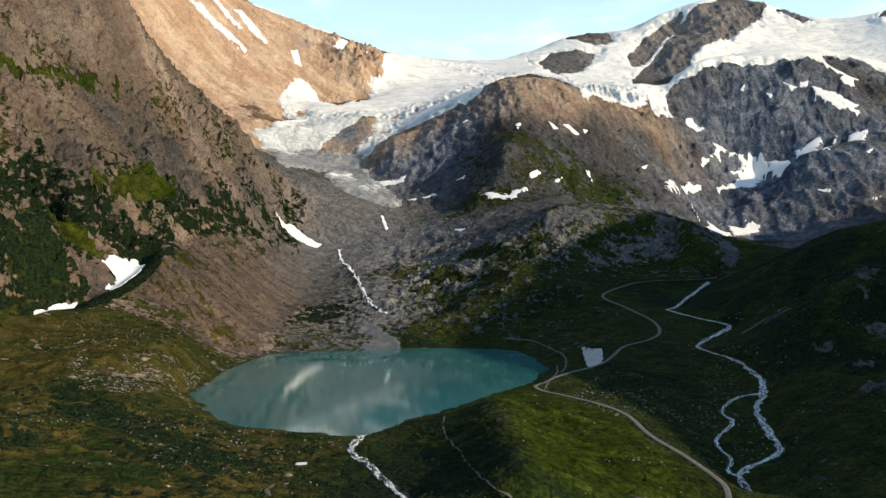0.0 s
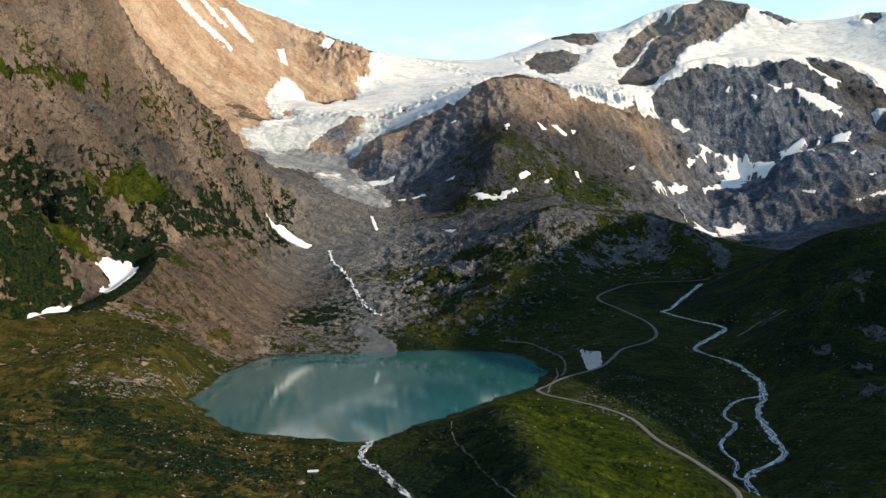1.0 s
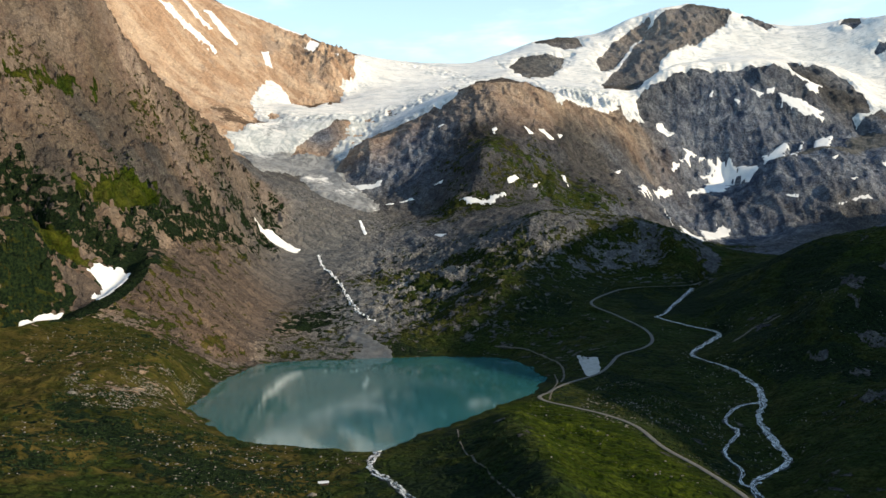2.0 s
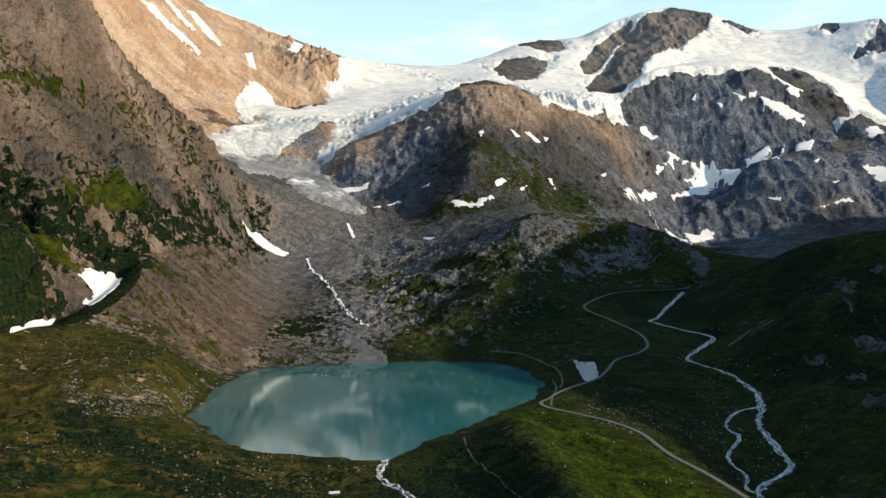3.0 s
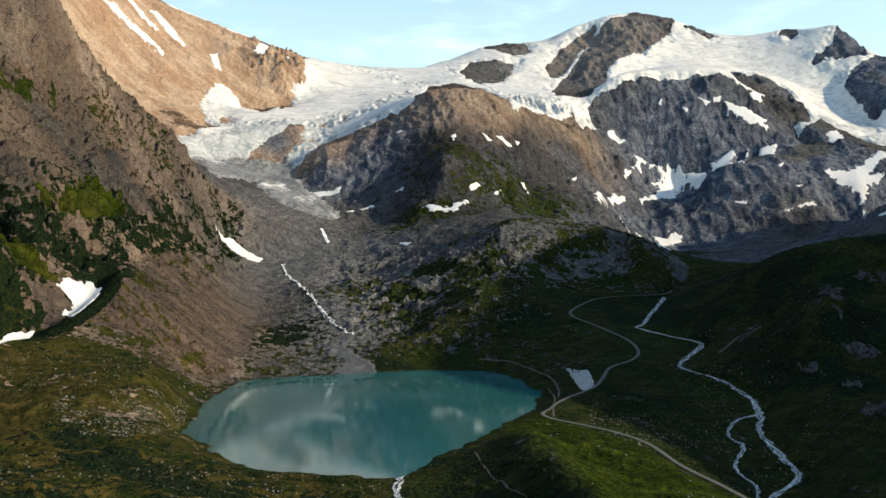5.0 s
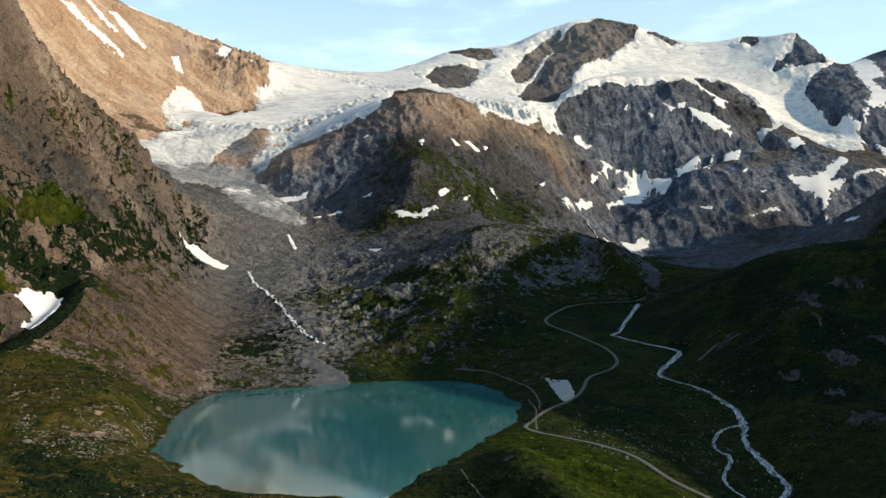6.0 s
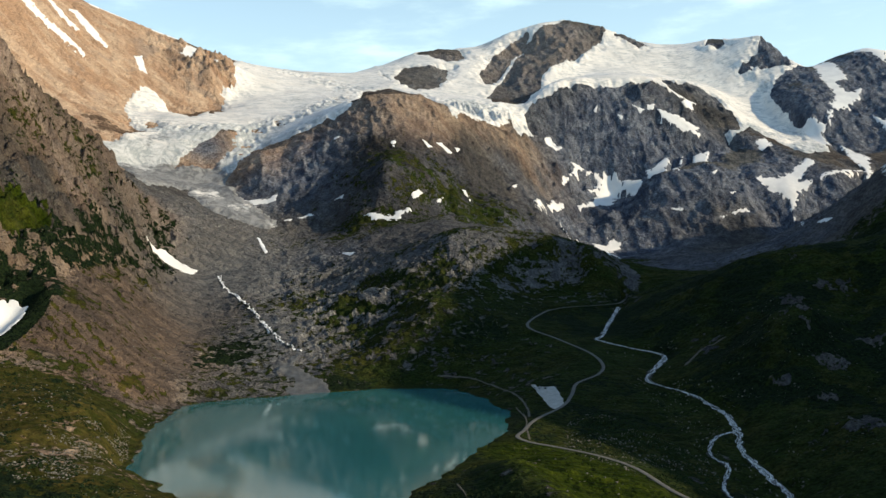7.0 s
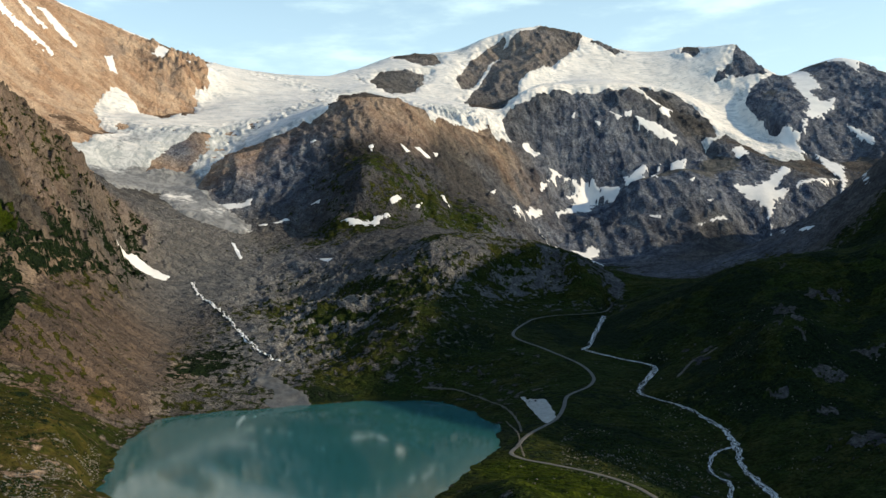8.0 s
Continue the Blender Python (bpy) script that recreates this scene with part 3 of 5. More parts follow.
# ---- materials ----
class Nodes:
    """A small helper to wire a node material."""

    def __init__(self, name):
        self.m = bpy.data.materials.new(name)
        self.m.use_nodes = True
        self.n, self.l = self.m.node_tree.nodes, self.m.node_tree.links
        self.b = self.n["Principled BSDF"]
        self.co = self.n.new("ShaderNodeTexCoord").outputs["Object"]

    def put(self, sock, v):
        if hasattr(v, "is_output"):
            self.l.new(v, sock)
        elif isinstance(v, tuple) and len(v) == 3 and sock.type == "RGBA":
            sock.default_value = (*v, 1)
        else:
            sock.default_value = v

    def noise(self, scale, detail=4, rough=0.55, warp=0.0, squash=None, kind="FBM", seed=0.0):
        t = self.n.new("ShaderNodeTexNoise")
        t.noise_dimensions = "3D"
        t.noise_type = kind
        co = self.co
        if squash or seed:
            mp = self.n.new("ShaderNodeMapping")
            mp.inputs["Scale"].default_value = squash or (1, 1, 1)
            mp.inputs["Location"].default_value = (seed * 31, seed * 17, seed * 11)
            self.l.new(co, mp.inputs["Vector"])
            co = mp.outputs[0]
        self.l.new(co, t.inputs["Vector"])
        t.inputs["Scale"].default_value = scale
        t.inputs["Detail"].default_value = detail
        t.inputs["Roughness"].default_value = rough
        t.inputs["Distortion"].default_value = warp
        return t.outputs["Fac"]

    def streaks(self, scale, slant, stretch, detail=5, seed=0.0):
        """Noise drawn out along a line that dips by slant degrees towards +x."""
        t = self.n.new("ShaderNodeTexNoise")
        mp = self.n.new("ShaderNodeMapping")
        mp.vector_type = "TEXTURE"
        mp.inputs["Location"].default_value = (seed * 31, seed * 17, seed * 11)
        mp.inputs["Rotation"].default_value = (0, radians(slant), 0)
        mp.inputs["Scale"].default_value = (stretch, 1, 1)
        self.l.new(self.co, mp.inputs["Vector"])
        self.l.new(mp.outputs[0], t.inputs["Vector"])
        t.inputs["Scale"].default_value = scale
        t.inputs["Detail"].default_value = detail
        t.inputs["Roughness"].default_value = 0.6
        t.inputs["Distortion"].default_value = 0.4
        return t.outputs["Fac"]

    def facets(self, scale, squash=(1, 1, 1), warp=None):
        """A random tone for each angular piece."""
        t = self.n.new("ShaderNodeTexVoronoi")
        mp = self.n.new("ShaderNodeMapping")
        mp.inputs["Scale"].default_value = squash
        self.l.new(warp or self.co, mp.inputs["Vector"])
        self.l.new(mp.outputs[0], t.inputs["Vector"])
        t.inputs["Scale"].default_value = scale
        s = self.n.new("ShaderNodeSeparateColor")
        self.l.new(t.outputs["Color"], s.inputs[0])
        return s.outputs[0]

    def warped(self, scale, amount):
        """The place, shifted by noise."""
        t = self.n.new("ShaderNodeTexNoise")
        self.l.new(self.co, t.inputs["Vector"])
        t.inputs["Scale"].default_value = scale
        t.inputs["Detail"].default_value = 4
        a = self.n.new("ShaderNodeVectorMath")
        a.operation = "MULTIPLY_ADD"
        self.l.new(t.outputs["Color"], a.inputs[0])
        a.inputs[1].default_value = (amount, amount, amount)
        self.l.new(self.co, a.inputs[2])
        return a.outputs[0]

    def cells(self, scale, feature="F1", squash=(1, 1, 1), warp=None):
        t = self.n.new("ShaderNodeTexVoronoi")
        t.feature = feature
        mp = self.n.new("ShaderNodeMapping")
        mp.inputs["Scale"].default_value = squash
        self.l.new(warp or self.co, mp.inputs["Vector"])
        self.l.new(mp.outputs[0], t.inputs["Vector"])
        t.inputs["Scale"].default_value = scale
        return t.outputs["Distance"]

    def ramp(self, v, a, b, lo=0.0, hi=1.0):
        t = self.n.new("ShaderNodeMapRange")
        t.interpolation_type = "SMOOTHSTEP"
        for k, x in (("Value", v), ("From Min", a), ("From Max", b), ("To Min", lo), ("To Max", hi)):
            self.put(t.inputs[k], x)
        return t.outputs["Result"]

    def math(self, op, a, b=0.0):
        t = self.n.new("ShaderNodeMath")
        t.operation = op
        self.put(t.inputs[0], a)
        self.put(t.inputs[1], b)
        return t.outputs[0]

    def mix(self, f, a, b, kind="MIX"):
        t = self.n.new("ShaderNodeMix")
        t.data_type = "RGBA"
        t.blend_type = kind
        self.put(t.inputs["Factor"], f)
        self.put(t.inputs[6], a)
        self.put(t.inputs[7], b)
        return t.outputs[2]

    def attr(self, name):
        t = self.n.new("ShaderNodeAttribute")
        t.attribute_name = name
        s = self.n.new("ShaderNodeSeparateColor")
        self.l.new(t.outputs["Color"], s.inputs[0])
        return s.outputs

    def bump(self, height, distance, strength=1.0, after=None):
        t = self.n.new("ShaderNodeBump")
        t.inputs["Distance"].default_value = distance
        t.inputs["Strength"].default_value = strength
        self.put(t.inputs["Height"], height)
        if after:
            self.l.new(after, t.inputs["Normal"])
        self.l.new(t.outputs[0], self.b.inputs["Normal"])
        return t.outputs[0]

    def done(self, color, rough=0.9, spec=0.15):
        self.put(self.b.inputs["Base Color"], color)
        self.put(self.b.inputs["Roughness"], rough)
        self.put(self.b.inputs["Specular IOR Level"], spec)
        return self.m


def land_material():
    s = Nodes("alpine_land")
    grass, scree, shrub = s.attr("zone")[:3]
    red, pale, vivid = s.attr("tone")[:3]
    dark, brown, dim = s.attr("cast")[:3]
    n_big, n_mid, n_fine = s.noise(0.012, 5, 0.6), s.noise(0.055, 6, 0.62, 0.4), s.noise(0.30, 4, 0.65)
    streak = s.noise(0.035, 5, 0.6, 0.8, (1, 1, 0.75), seed=1)
    crack = s.noise(0.11, 5, 0.6, 0.3, (1, 1, 0.45), "RIDGED_MULTIFRACTAL", seed=2)
    n_pat = s.noise(0.10, 4, 0.6, 0.5, seed=6)
    # bare rock: grey to brown beds, with dark clefts and lichen
    rock = s.mix(s.ramp(n_big, 0.35, 0.65), (0.052, 0.053, 0.055), (0.108, 0.101, 0.092))
    earthy = s.mix(s.ramp(n_mid, 0.33, 0.67), (0.019, 0.018, 0.016), (0.042, 0.037, 0.032))
    earthy = s.mix(s.ramp(s.noise(0.02, 5, 0.6, 0.6, seed=9), 0.52, 0.66, 0.0, 0.6), earthy, (0.058, 0.041, 0.031))
    rock = s.mix(brown, rock, earthy)
    # dark zones: the blue of haze and shade mixed into the rock's colour
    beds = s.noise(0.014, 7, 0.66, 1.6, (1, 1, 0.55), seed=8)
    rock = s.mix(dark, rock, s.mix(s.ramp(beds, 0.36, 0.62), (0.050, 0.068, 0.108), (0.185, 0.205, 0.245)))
    # warm: low sun on the ridge, put into the rock as bright orange
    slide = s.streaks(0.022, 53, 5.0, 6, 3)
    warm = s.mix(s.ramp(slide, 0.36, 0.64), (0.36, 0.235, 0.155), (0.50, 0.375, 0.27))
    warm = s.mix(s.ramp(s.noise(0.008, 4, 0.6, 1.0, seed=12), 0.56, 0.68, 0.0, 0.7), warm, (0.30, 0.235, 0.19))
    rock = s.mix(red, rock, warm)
    rock = s.mix(pale, rock, s.mix(s.ramp(n_mid, 0.35, 0.65), (0.14, 0.14, 0.14), (0.25, 0.25, 0.247)))
    rock = s.mix(s.ramp(streak, 0.38, 0.62), s.mix(1.0, rock, (0.80, 0.80, 0.82), "MULTIPLY"), s.mix(1.0, rock, (1.12, 1.11, 1.10), "MULTIPLY"))
    rock = s.mix(s.ramp(n_fine, 0.35, 0.68), s.mix(1.0, rock, (0.68, 0.68, 0.70), "MULTIPLY"), s.mix(1.0, rock, (1.22, 1.21, 1.18), "MULTIPLY"))
    shifted = s.warped(0.05, 22.0)
    f_big, f_small = s.facets(0.045, (1, 1, 0.7), shifted), s.facets(0.24, (1, 1, 0.8), shifted)
    for f, lo, hi in ((f_big, 0.90, 1.09), (f_small, 0.84, 1.14)):
        rock = s.mix(s.ramp(f, 0.1, 0.9), s.mix(1.0, rock, (lo, lo, lo + 0.02), "MULTIPLY"), s.mix(1.0, rock, (hi, hi, hi - 0.03), "MULTIPLY"))
    rock = s.mix(s.ramp(crack, 0.8, 1.7, 0.0, 0.6), rock, (0.022, 0.022, 0.024))
    # joints between the blocks of rock
    joint = s.cells(0.055, "DISTANCE_TO_EDGE", (1, 1, 1.5), shifted)
    chip = s.cells(0.19, "DISTANCE_TO_EDGE", (1, 1, 1.4), shifted)
    patchy = s.ramp(n_mid, 0.40, 0.60)
    rock = s.mix(s.math("MULTIPLY", s.ramp(joint, 0.0, 0.09, 0.65, 0.0), patchy), rock, (0.020, 0.020, 0.022))
    rock = s.mix(s.math("MULTIPLY", s.ramp(chip, 0.0, 0.12, 0.55, 0.0), patchy), rock, (0.026, 0.026, 0.028))
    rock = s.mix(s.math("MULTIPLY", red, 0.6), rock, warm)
    # loose stones
    stones = s.cells(0.32)
    loose = s.mix(s.ramp(n_mid, 0.32, 0.66), (0.046, 0.039, 0.034), (0.075, 0.060, 0.050))
    loose = s.mix(red, loose, s.mix(s.ramp(n_mid, 0.32, 0.66), (0.088, 0.060, 0.041), (0.142, 0.100, 0.069)))
    loose = s.mix(dark, loose, s.mix(s.ramp(n_mid, 0.33, 0.67), (0.060, 0.064, 0.062), (0.105, 0.106, 0.102)))
    loose = s.mix(pale, loose, (0.115, 0.116, 0.114))
    loose = s.mix(s.ramp(stones, 0.15, 0.75), s.mix(1.0, loose, (1.13, 1.12, 1.11), "MULTIPLY"), s.mix(1.0, loose, (0.86, 0.86, 0.88), "MULTIPLY"))
    runs = s.streaks(0.06, 36, 9.0, 5, 4)
    loose = s.mix(s.ramp(runs, 0.36, 0.64), s.mix(1.0, loose, (0.74, 0.75, 0.78), "MULTIPLY"), s.mix(1.0, loose, (1.28, 1.25, 1.22), "MULTIPLY"))
    loose = s.mix(s.ramp(n_fine, 0.62, 0.74, 0, 0.5), loose, (0.24, 0.225, 0.205))
    # turf, from straw to deep green, and low dark shrubs
    turf = s.mix(s.ramp(n_mid, 0.34, 0.66), (0.011, 0.019, 0.004), (0.034, 0.037, 0.010))
    turf = s.mix(s.ramp(n_big, 0.40, 0.62, 0, 0.7), turf, (0.014, 0.026, 0.006))
    turf = s.mix(vivid, turf, s.mix(s.ramp(n_mid, 0.3, 0.7), (0.009, 0.018, 0.001), (0.030, 0.042, 0.004)))
    # dim turf: shade of the valley and knoll laid into the grass colour
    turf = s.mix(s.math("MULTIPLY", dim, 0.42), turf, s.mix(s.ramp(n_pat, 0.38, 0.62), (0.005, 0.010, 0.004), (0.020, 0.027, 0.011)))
    turf = s.mix(s.ramp(n_fine, 0.36, 0.66), s.mix(1.0, turf, (0.55, 0.55, 0.55), "MULTIPLY"), s.mix(1.0, turf, (1.35, 1.32, 1.25), "MULTIPLY"))
    turf = s.mix(s.math("MULTIPLY", red, 0.85), turf, s.mix(s.ramp(n_mid, 0.36, 0.64), (0.032, 0.030, 0.007), (0.078, 0.056, 0.016)))
    turf = s.mix(s.ramp(runs, 0.36, 0.64), s.mix(1.0, turf, (0.72, 0.76, 0.72), "MULTIPLY"), s.mix(1.0, turf, (1.35, 1.28, 1.25), "MULTIPLY"))
    bush = s.mix(s.ramp(n_fine, 0.35, 0.65), (0.003, 0.007, 0.004), (0.013, 0.021, 0.008))
    brk = s.math("SUBTRACT", s.math("ADD", s.math("MULTIPLY", n_mid, 0.7), s.math("MULTIPLY", n_pat, 1.2)), 0.95)
    f_scree = s.ramp(s.math("ADD", scree, s.math("MULTIPLY", brk, 0.8)), 0.42, 0.58)
    f_grass = s.ramp(s.math("ADD", grass, s.math("MULTIPLY", brk, 1.3)), 0.42, 0.58)
    f_shrub = s.ramp(s.math("ADD", shrub, s.math("MULTIPLY", brk, 1.4)), 0.44, 0.56)
    col = s.mix(f_scree, rock, loose)
    col = s.mix(f_grass, col, turf)
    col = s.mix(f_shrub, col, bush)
    rough_h = s.math("ADD", s.math("MULTIPLY", streak, 1.0), s.math("MULTIPLY", n_fine, 0.45))
    rough_h = s.math("SUBTRACT", rough_h, s.math("MULTIPLY", crack, 0.10))
    rough_h = s.math("ADD", rough_h, s.math("MULTIPLY", f_big, 0.5))
    rough_h = s.math("ADD", rough_h, s.math("MULTIPLY", s.ramp(joint, 0.0, 0.2), 0.5))
    stony = s.math("MULTIPLY", s.ramp(chip, 0.0, 0.25), s.math("ADD", 0.4, s.math("MULTIPLY", f_small, 0.8)))
    stony = s.math("MULTIPLY", stony, s.ramp(f_grass, 0.0, 1.0, 1.0, 0.35))
    a = s.bump(s.math("MULTIPLY", rough_h, s.ramp(f_grass, 0.0, 1.0, 1.0, 0.6)), 4.5, 0.7)
    s.bump(s.math("ADD", stony, s.math("MULTIPLY", n_fine, 0.5)), 1.5, 0.6, a)
    return s.done(col, 0.95, 0.03)


def snow_material(name, dirt):
    s = Nodes(name)
    n1, n2, n3 = s.noise(0.02, 5, 0.6), s.noise(0.12, 5, 0.6), s.noise(0.5, 3, 0.6)
    c = s.mix(s.ramp(n1, 0.3, 0.7), (0.58, 0.585, 0.59), (0.70, 0.70, 0.69))
    c = s.mix(s.ramp(n2, 0.55 - dirt, 0.85 - dirt, 0, 0.55), c, (0.60, 0.59, 0.57))
    s.bump(s.math("ADD", n2, s.math("MULTIPLY", n3, 0.25)), 1.2, 0.6)
    return s.done(c, 0.65, 0.2)


def ice_material():
    s = Nodes("glacier_ice")
    bare, dirty, broken = s.attr("zone")[:3]
    n1, n2 = s.noise(0.015, 5, 0.6), s.noise(0.06, 6, 0.65, 0.4)
    band = s.noise(0.03, 6, 0.65, 1.6, (1.3, 0.6, 0.9), seed=3)
    c = s.mix(s.ramp(n1, 0.3, 0.7), (0.60, 0.58, 0.55), (0.74, 0.715, 0.675))
    flow = s.noise(0.016, 7, 0.66, 2.4, (0.6, 2.4, 2.4), seed=7)
    c = s.mix(s.ramp(flow, 0.48, 0.62, 0.0, 0.75), c, (0.36, 0.385, 0.40))
    ice = s.mix(s.ramp(band, 0.36, 0.62), (0.29, 0.315, 0.32), (0.55, 0.555, 0.55))
    c = s.mix(s.ramp(s.math("ADD", bare, s.math("MULTIPLY", s.math("SUBTRACT", n2, 0.5), 1.2)), 0.38, 0.62), c, ice)
    silt = s.mix(s.ramp(band, 0.38, 0.62), (0.11, 0.112, 0.113), (0.24, 0.242, 0.24))
    c = s.mix(s.ramp(s.math("ADD", dirty, s.math("MULTIPLY", s.math("SUBTRACT", n2, 0.5), 1.1)), 0.36, 0.64), c, silt)
    split = s.noise(0.07, 4, 0.6, 0.8, (0.6, 1.5, 1.0), "RIDGED_MULTIFRACTAL", seed=4)
    c = s.mix(s.math("MULTIPLY", s.math("ADD", 0.18, broken), s.ramp(split, 0.8, 1.7, 0.0, 0.7)), c, (0.30, 0.37, 0.40))
    s.bump(s.math("ADD", n2, s.math("MULTIPLY", band, 0.2)), 1.6, 0.6)
    return s.done(c, 0.6, 0.25)


def water_material():
    s = Nodes("lake_water")
    n = s.noise(0.01, 4, 0.5)
    c = s.mix(s.ramp(n, 0.35, 0.65), (0.020, 0.100, 0.105), (0.028, 0.118, 0.122))
    r1 = s.noise(0.55, 3, 0.6, 0.0, (1, 0.6, 1))
    s.bump(r1, 0.03, 0.15)
    s.b.inputs["IOR"].default_value = 1.5
    return s.done(c, s.ramp(s.noise(0.006, 4, 0.6, seed=5), 0.35, 0.65, 0.04, 0.075), 0.5)


def torrent_material(name, foam):
    s = Nodes(name)
    n1, n2 = s.noise(0.55, 4, 0.7, 1.5), s.noise(1.6, 3, 0.65)
    f = s.ramp(s.math("ADD", n1, s.math("MULTIPLY", n2, 0.5)), 0.90 - foam, 0.98 - foam)
    c = s.mix(f, (0.014, 0.018, 0.016), (0.78, 0.79, 0.80))
    s.bump(n1, 0.5, 0.8)
    return s.done(c, 0.6, 0.15)


def plain_material(name, a, b, scale, rough=0.9, bump=0.1, spec=0.2):
    s = Nodes(name)
    n1, n2 = s.noise(scale, 5, 0.65), s.noise(scale * 9, 3, 0.6)
    f = s.math("ADD", s.math("MULTIPLY", n1, 0.7), s.math("MULTIPLY", n2, 0.3))
    s.bump(n2, bump, 0.6)
    return s.done(s.mix(s.ramp(f, 0.35, 0.65), a, b), rough, spec)


def stone_material(name, a, b):
    """Weathered stone whose tone varies from piece to piece."""
    s = Nodes(name)
    info = s.n.new("ShaderNodeObjectInfo").outputs["Random"]
    geo = s.n.new("ShaderNodeNewGeometry").outputs["Random Per Island"]
    n1 = s.noise(0.9, 5, 0.65)
    c = s.mix(s.ramp(n1, 0.3, 0.7), a, b)
    v = s.math("ADD", 0.7, s.math("MULTIPLY", s.math("ADD", info, geo), 0.35))
    t = s.n.new("ShaderNodeCombineColor")
    for k in range(3):
        s.put(t.inputs[k], v)
    s.bump(n1, 0.4, 0.8)
    return s.done(s.mix(1.0, c, t.outputs[0], "MULTIPLY"), 0.9, 0.05)


M_LAND = land_material()
M_SNOW = snow_material("old_snow", 0.02)
M_ICE = ice_material()
M_WATER = water_material()
M_FOAM = torrent_material("white_water", 0.19)
M_MELT = torrent_material("meltwater", 0.34)
M_BED = torrent_material("stream_bed", -0.22)
M_ROAD = plain_material("road_gravel", (0.085, 0.083, 0.076), (0.13, 0.125, 0.115), 0.25, 0.95, 0.03)
M_PARK = plain_material("pale_gravel", (0.28, 0.275, 0.255), (0.38, 0.37, 0.345), 0.2, 0.95, 0.05)
M_TRAIL = plain_material("trodden_earth", (0.06, 0.055, 0.042), (0.12, 0.108, 0.088), 0.4, 0.95, 0.05)
M_SILT = plain_material("wet_silt", (0.055, 0.056, 0.056), (0.115, 0.115, 0.113), 0.12, 0.6, 0.05)
M_STONE = stone_material("pale_granite", (0.080, 0.074, 0.066), (0.165, 0.154, 0.137))
M_SHRUB = stone_material("dwarf_shrub", (0.008, 0.016, 0.007), (0.028, 0.044, 0.018))
M_ROOF = plain_material("sheet_roof", (0.42, 0.43, 0.44), (0.55, 0.56, 0.57), 0.8, 0.5, 0.01, 0.4)
M_WOOD = plain_material("dark_timber", (0.035, 0.026, 0.020), (0.075, 0.055, 0.040), 1.5, 0.85, 0.02)
M_GLASS = plain_material("dark_glass", (0.02, 0.022, 0.025), (0.03, 0.033, 0.036), 1.0, 0.1, 0.0, 0.5)
M_TYRE = plain_material("black_rubber", (0.015, 0.015, 0.015), (0.03, 0.03, 0.03), 4.0, 0.8, 0.01)
M_PAINT = [plain_material("car_paint", c, c, 1.0, 0.3, 0.0, 0.5) for c in ((0.72, 0.72, 0.72), (0.35, 0.36, 0.38), (0.05, 0.06, 0.08), (0.62, 0.63, 0.60))]


# ---- the ground sheet ----
CX, CY = -70.0, 40.0
WEST = 46.0


def fan(na, nr):
    """Places on rings round the viewpoint: the same fineness to the eye near and far."""
    a = np.concatenate([np.linspace(-180, -36, 60, endpoint=False), np.linspace(-36, WEST, na, endpoint=False), np.linspace(WEST, 180, 60)])
    near, mid, out = (lo * (hi / lo) ** np.linspace(0, 1, n, endpoint=False) for lo, hi, n in ((250, 450, 60), (450, 1080, int(0.24 * nr)), (1080, 4150, int(0.72 * nr))))
    r = np.concatenate([np.linspace(0, 250, 16, endpoint=False), near, mid, out, np.linspace(4150, 4880, 24)])
    turn, reach = np.meshgrid(np.radians(a), r)
    return CX + reach * np.sin(turn), CY + reach * np.cos(turn)


GX, GY = fan(1060, 920)
SHAPE = GX.shape
FX, FY = GX.ravel(), GY.ravel()
FZ, STEEP, LAKE_D, WAY_D, ICE_D, ROCK, SCREE, KNOBS = land(FX, FY, True)


def colour_layer(me, name, r, g, b):
    at = me.attributes.new(name, "FLOAT_COLOR", "POINT")
    at.data.foreach_set("color", np.stack([r, g, b, np.ones_like(r)], -1).astype(np.float32).ravel())


def sheet(name, z, keep, mat, layers=(), flat=False):
    """A mesh of the grid's cells that are kept, at the heights z."""
    nr, na = SHAPE
    idx = np.arange(nr * na).reshape(nr, na)
    q = np.stack([idx[:-1, :-1], idx[:-1, 1:], idx[1:, 1:], idx[1:, :-1]], -1)[keep]
    used, inv = np.unique(q, return_inverse=True)
    co = np.stack([FX[used], FY[used], z[used]], -1)
    me = bpy.data.meshes.new(name)
    me.vertices.add(len(used))
    me.vertices.foreach_set("co", co.ravel().astype(np.float32))
    nq = len(q)
    me.loops.add(nq * 4)
    me.loops.foreach_set("vertex_index", inv.ravel().astype(np.int32))
    me.polygons.add(nq)
    me.polygons.foreach_set("loop_start", np.arange(0, nq * 4, 4, dtype=np.int32))
    me.polygons.foreach_set("use_smooth", np.full(nq, not flat))
    me.update()
    for lay, (r, g, b) in layers:
        colour_layer(me, lay, r[used], g[used], b[used])
    me.materials.append(mat)
    return new(name, me)


def cells_any(mask):
    m = mask.reshape(SHAPE)
    return m[:-1, :-1] | m[:-1, 1:] | m[1:, 1:] | m[1:, :-1]


def poly_field(pts, reach=40.0):
    out = np.full(FX.shape, -999.0)
    k = pick(FX, FY, pts, reach)
    out[k] = area(FX[k], FY[k], pts)
    return out


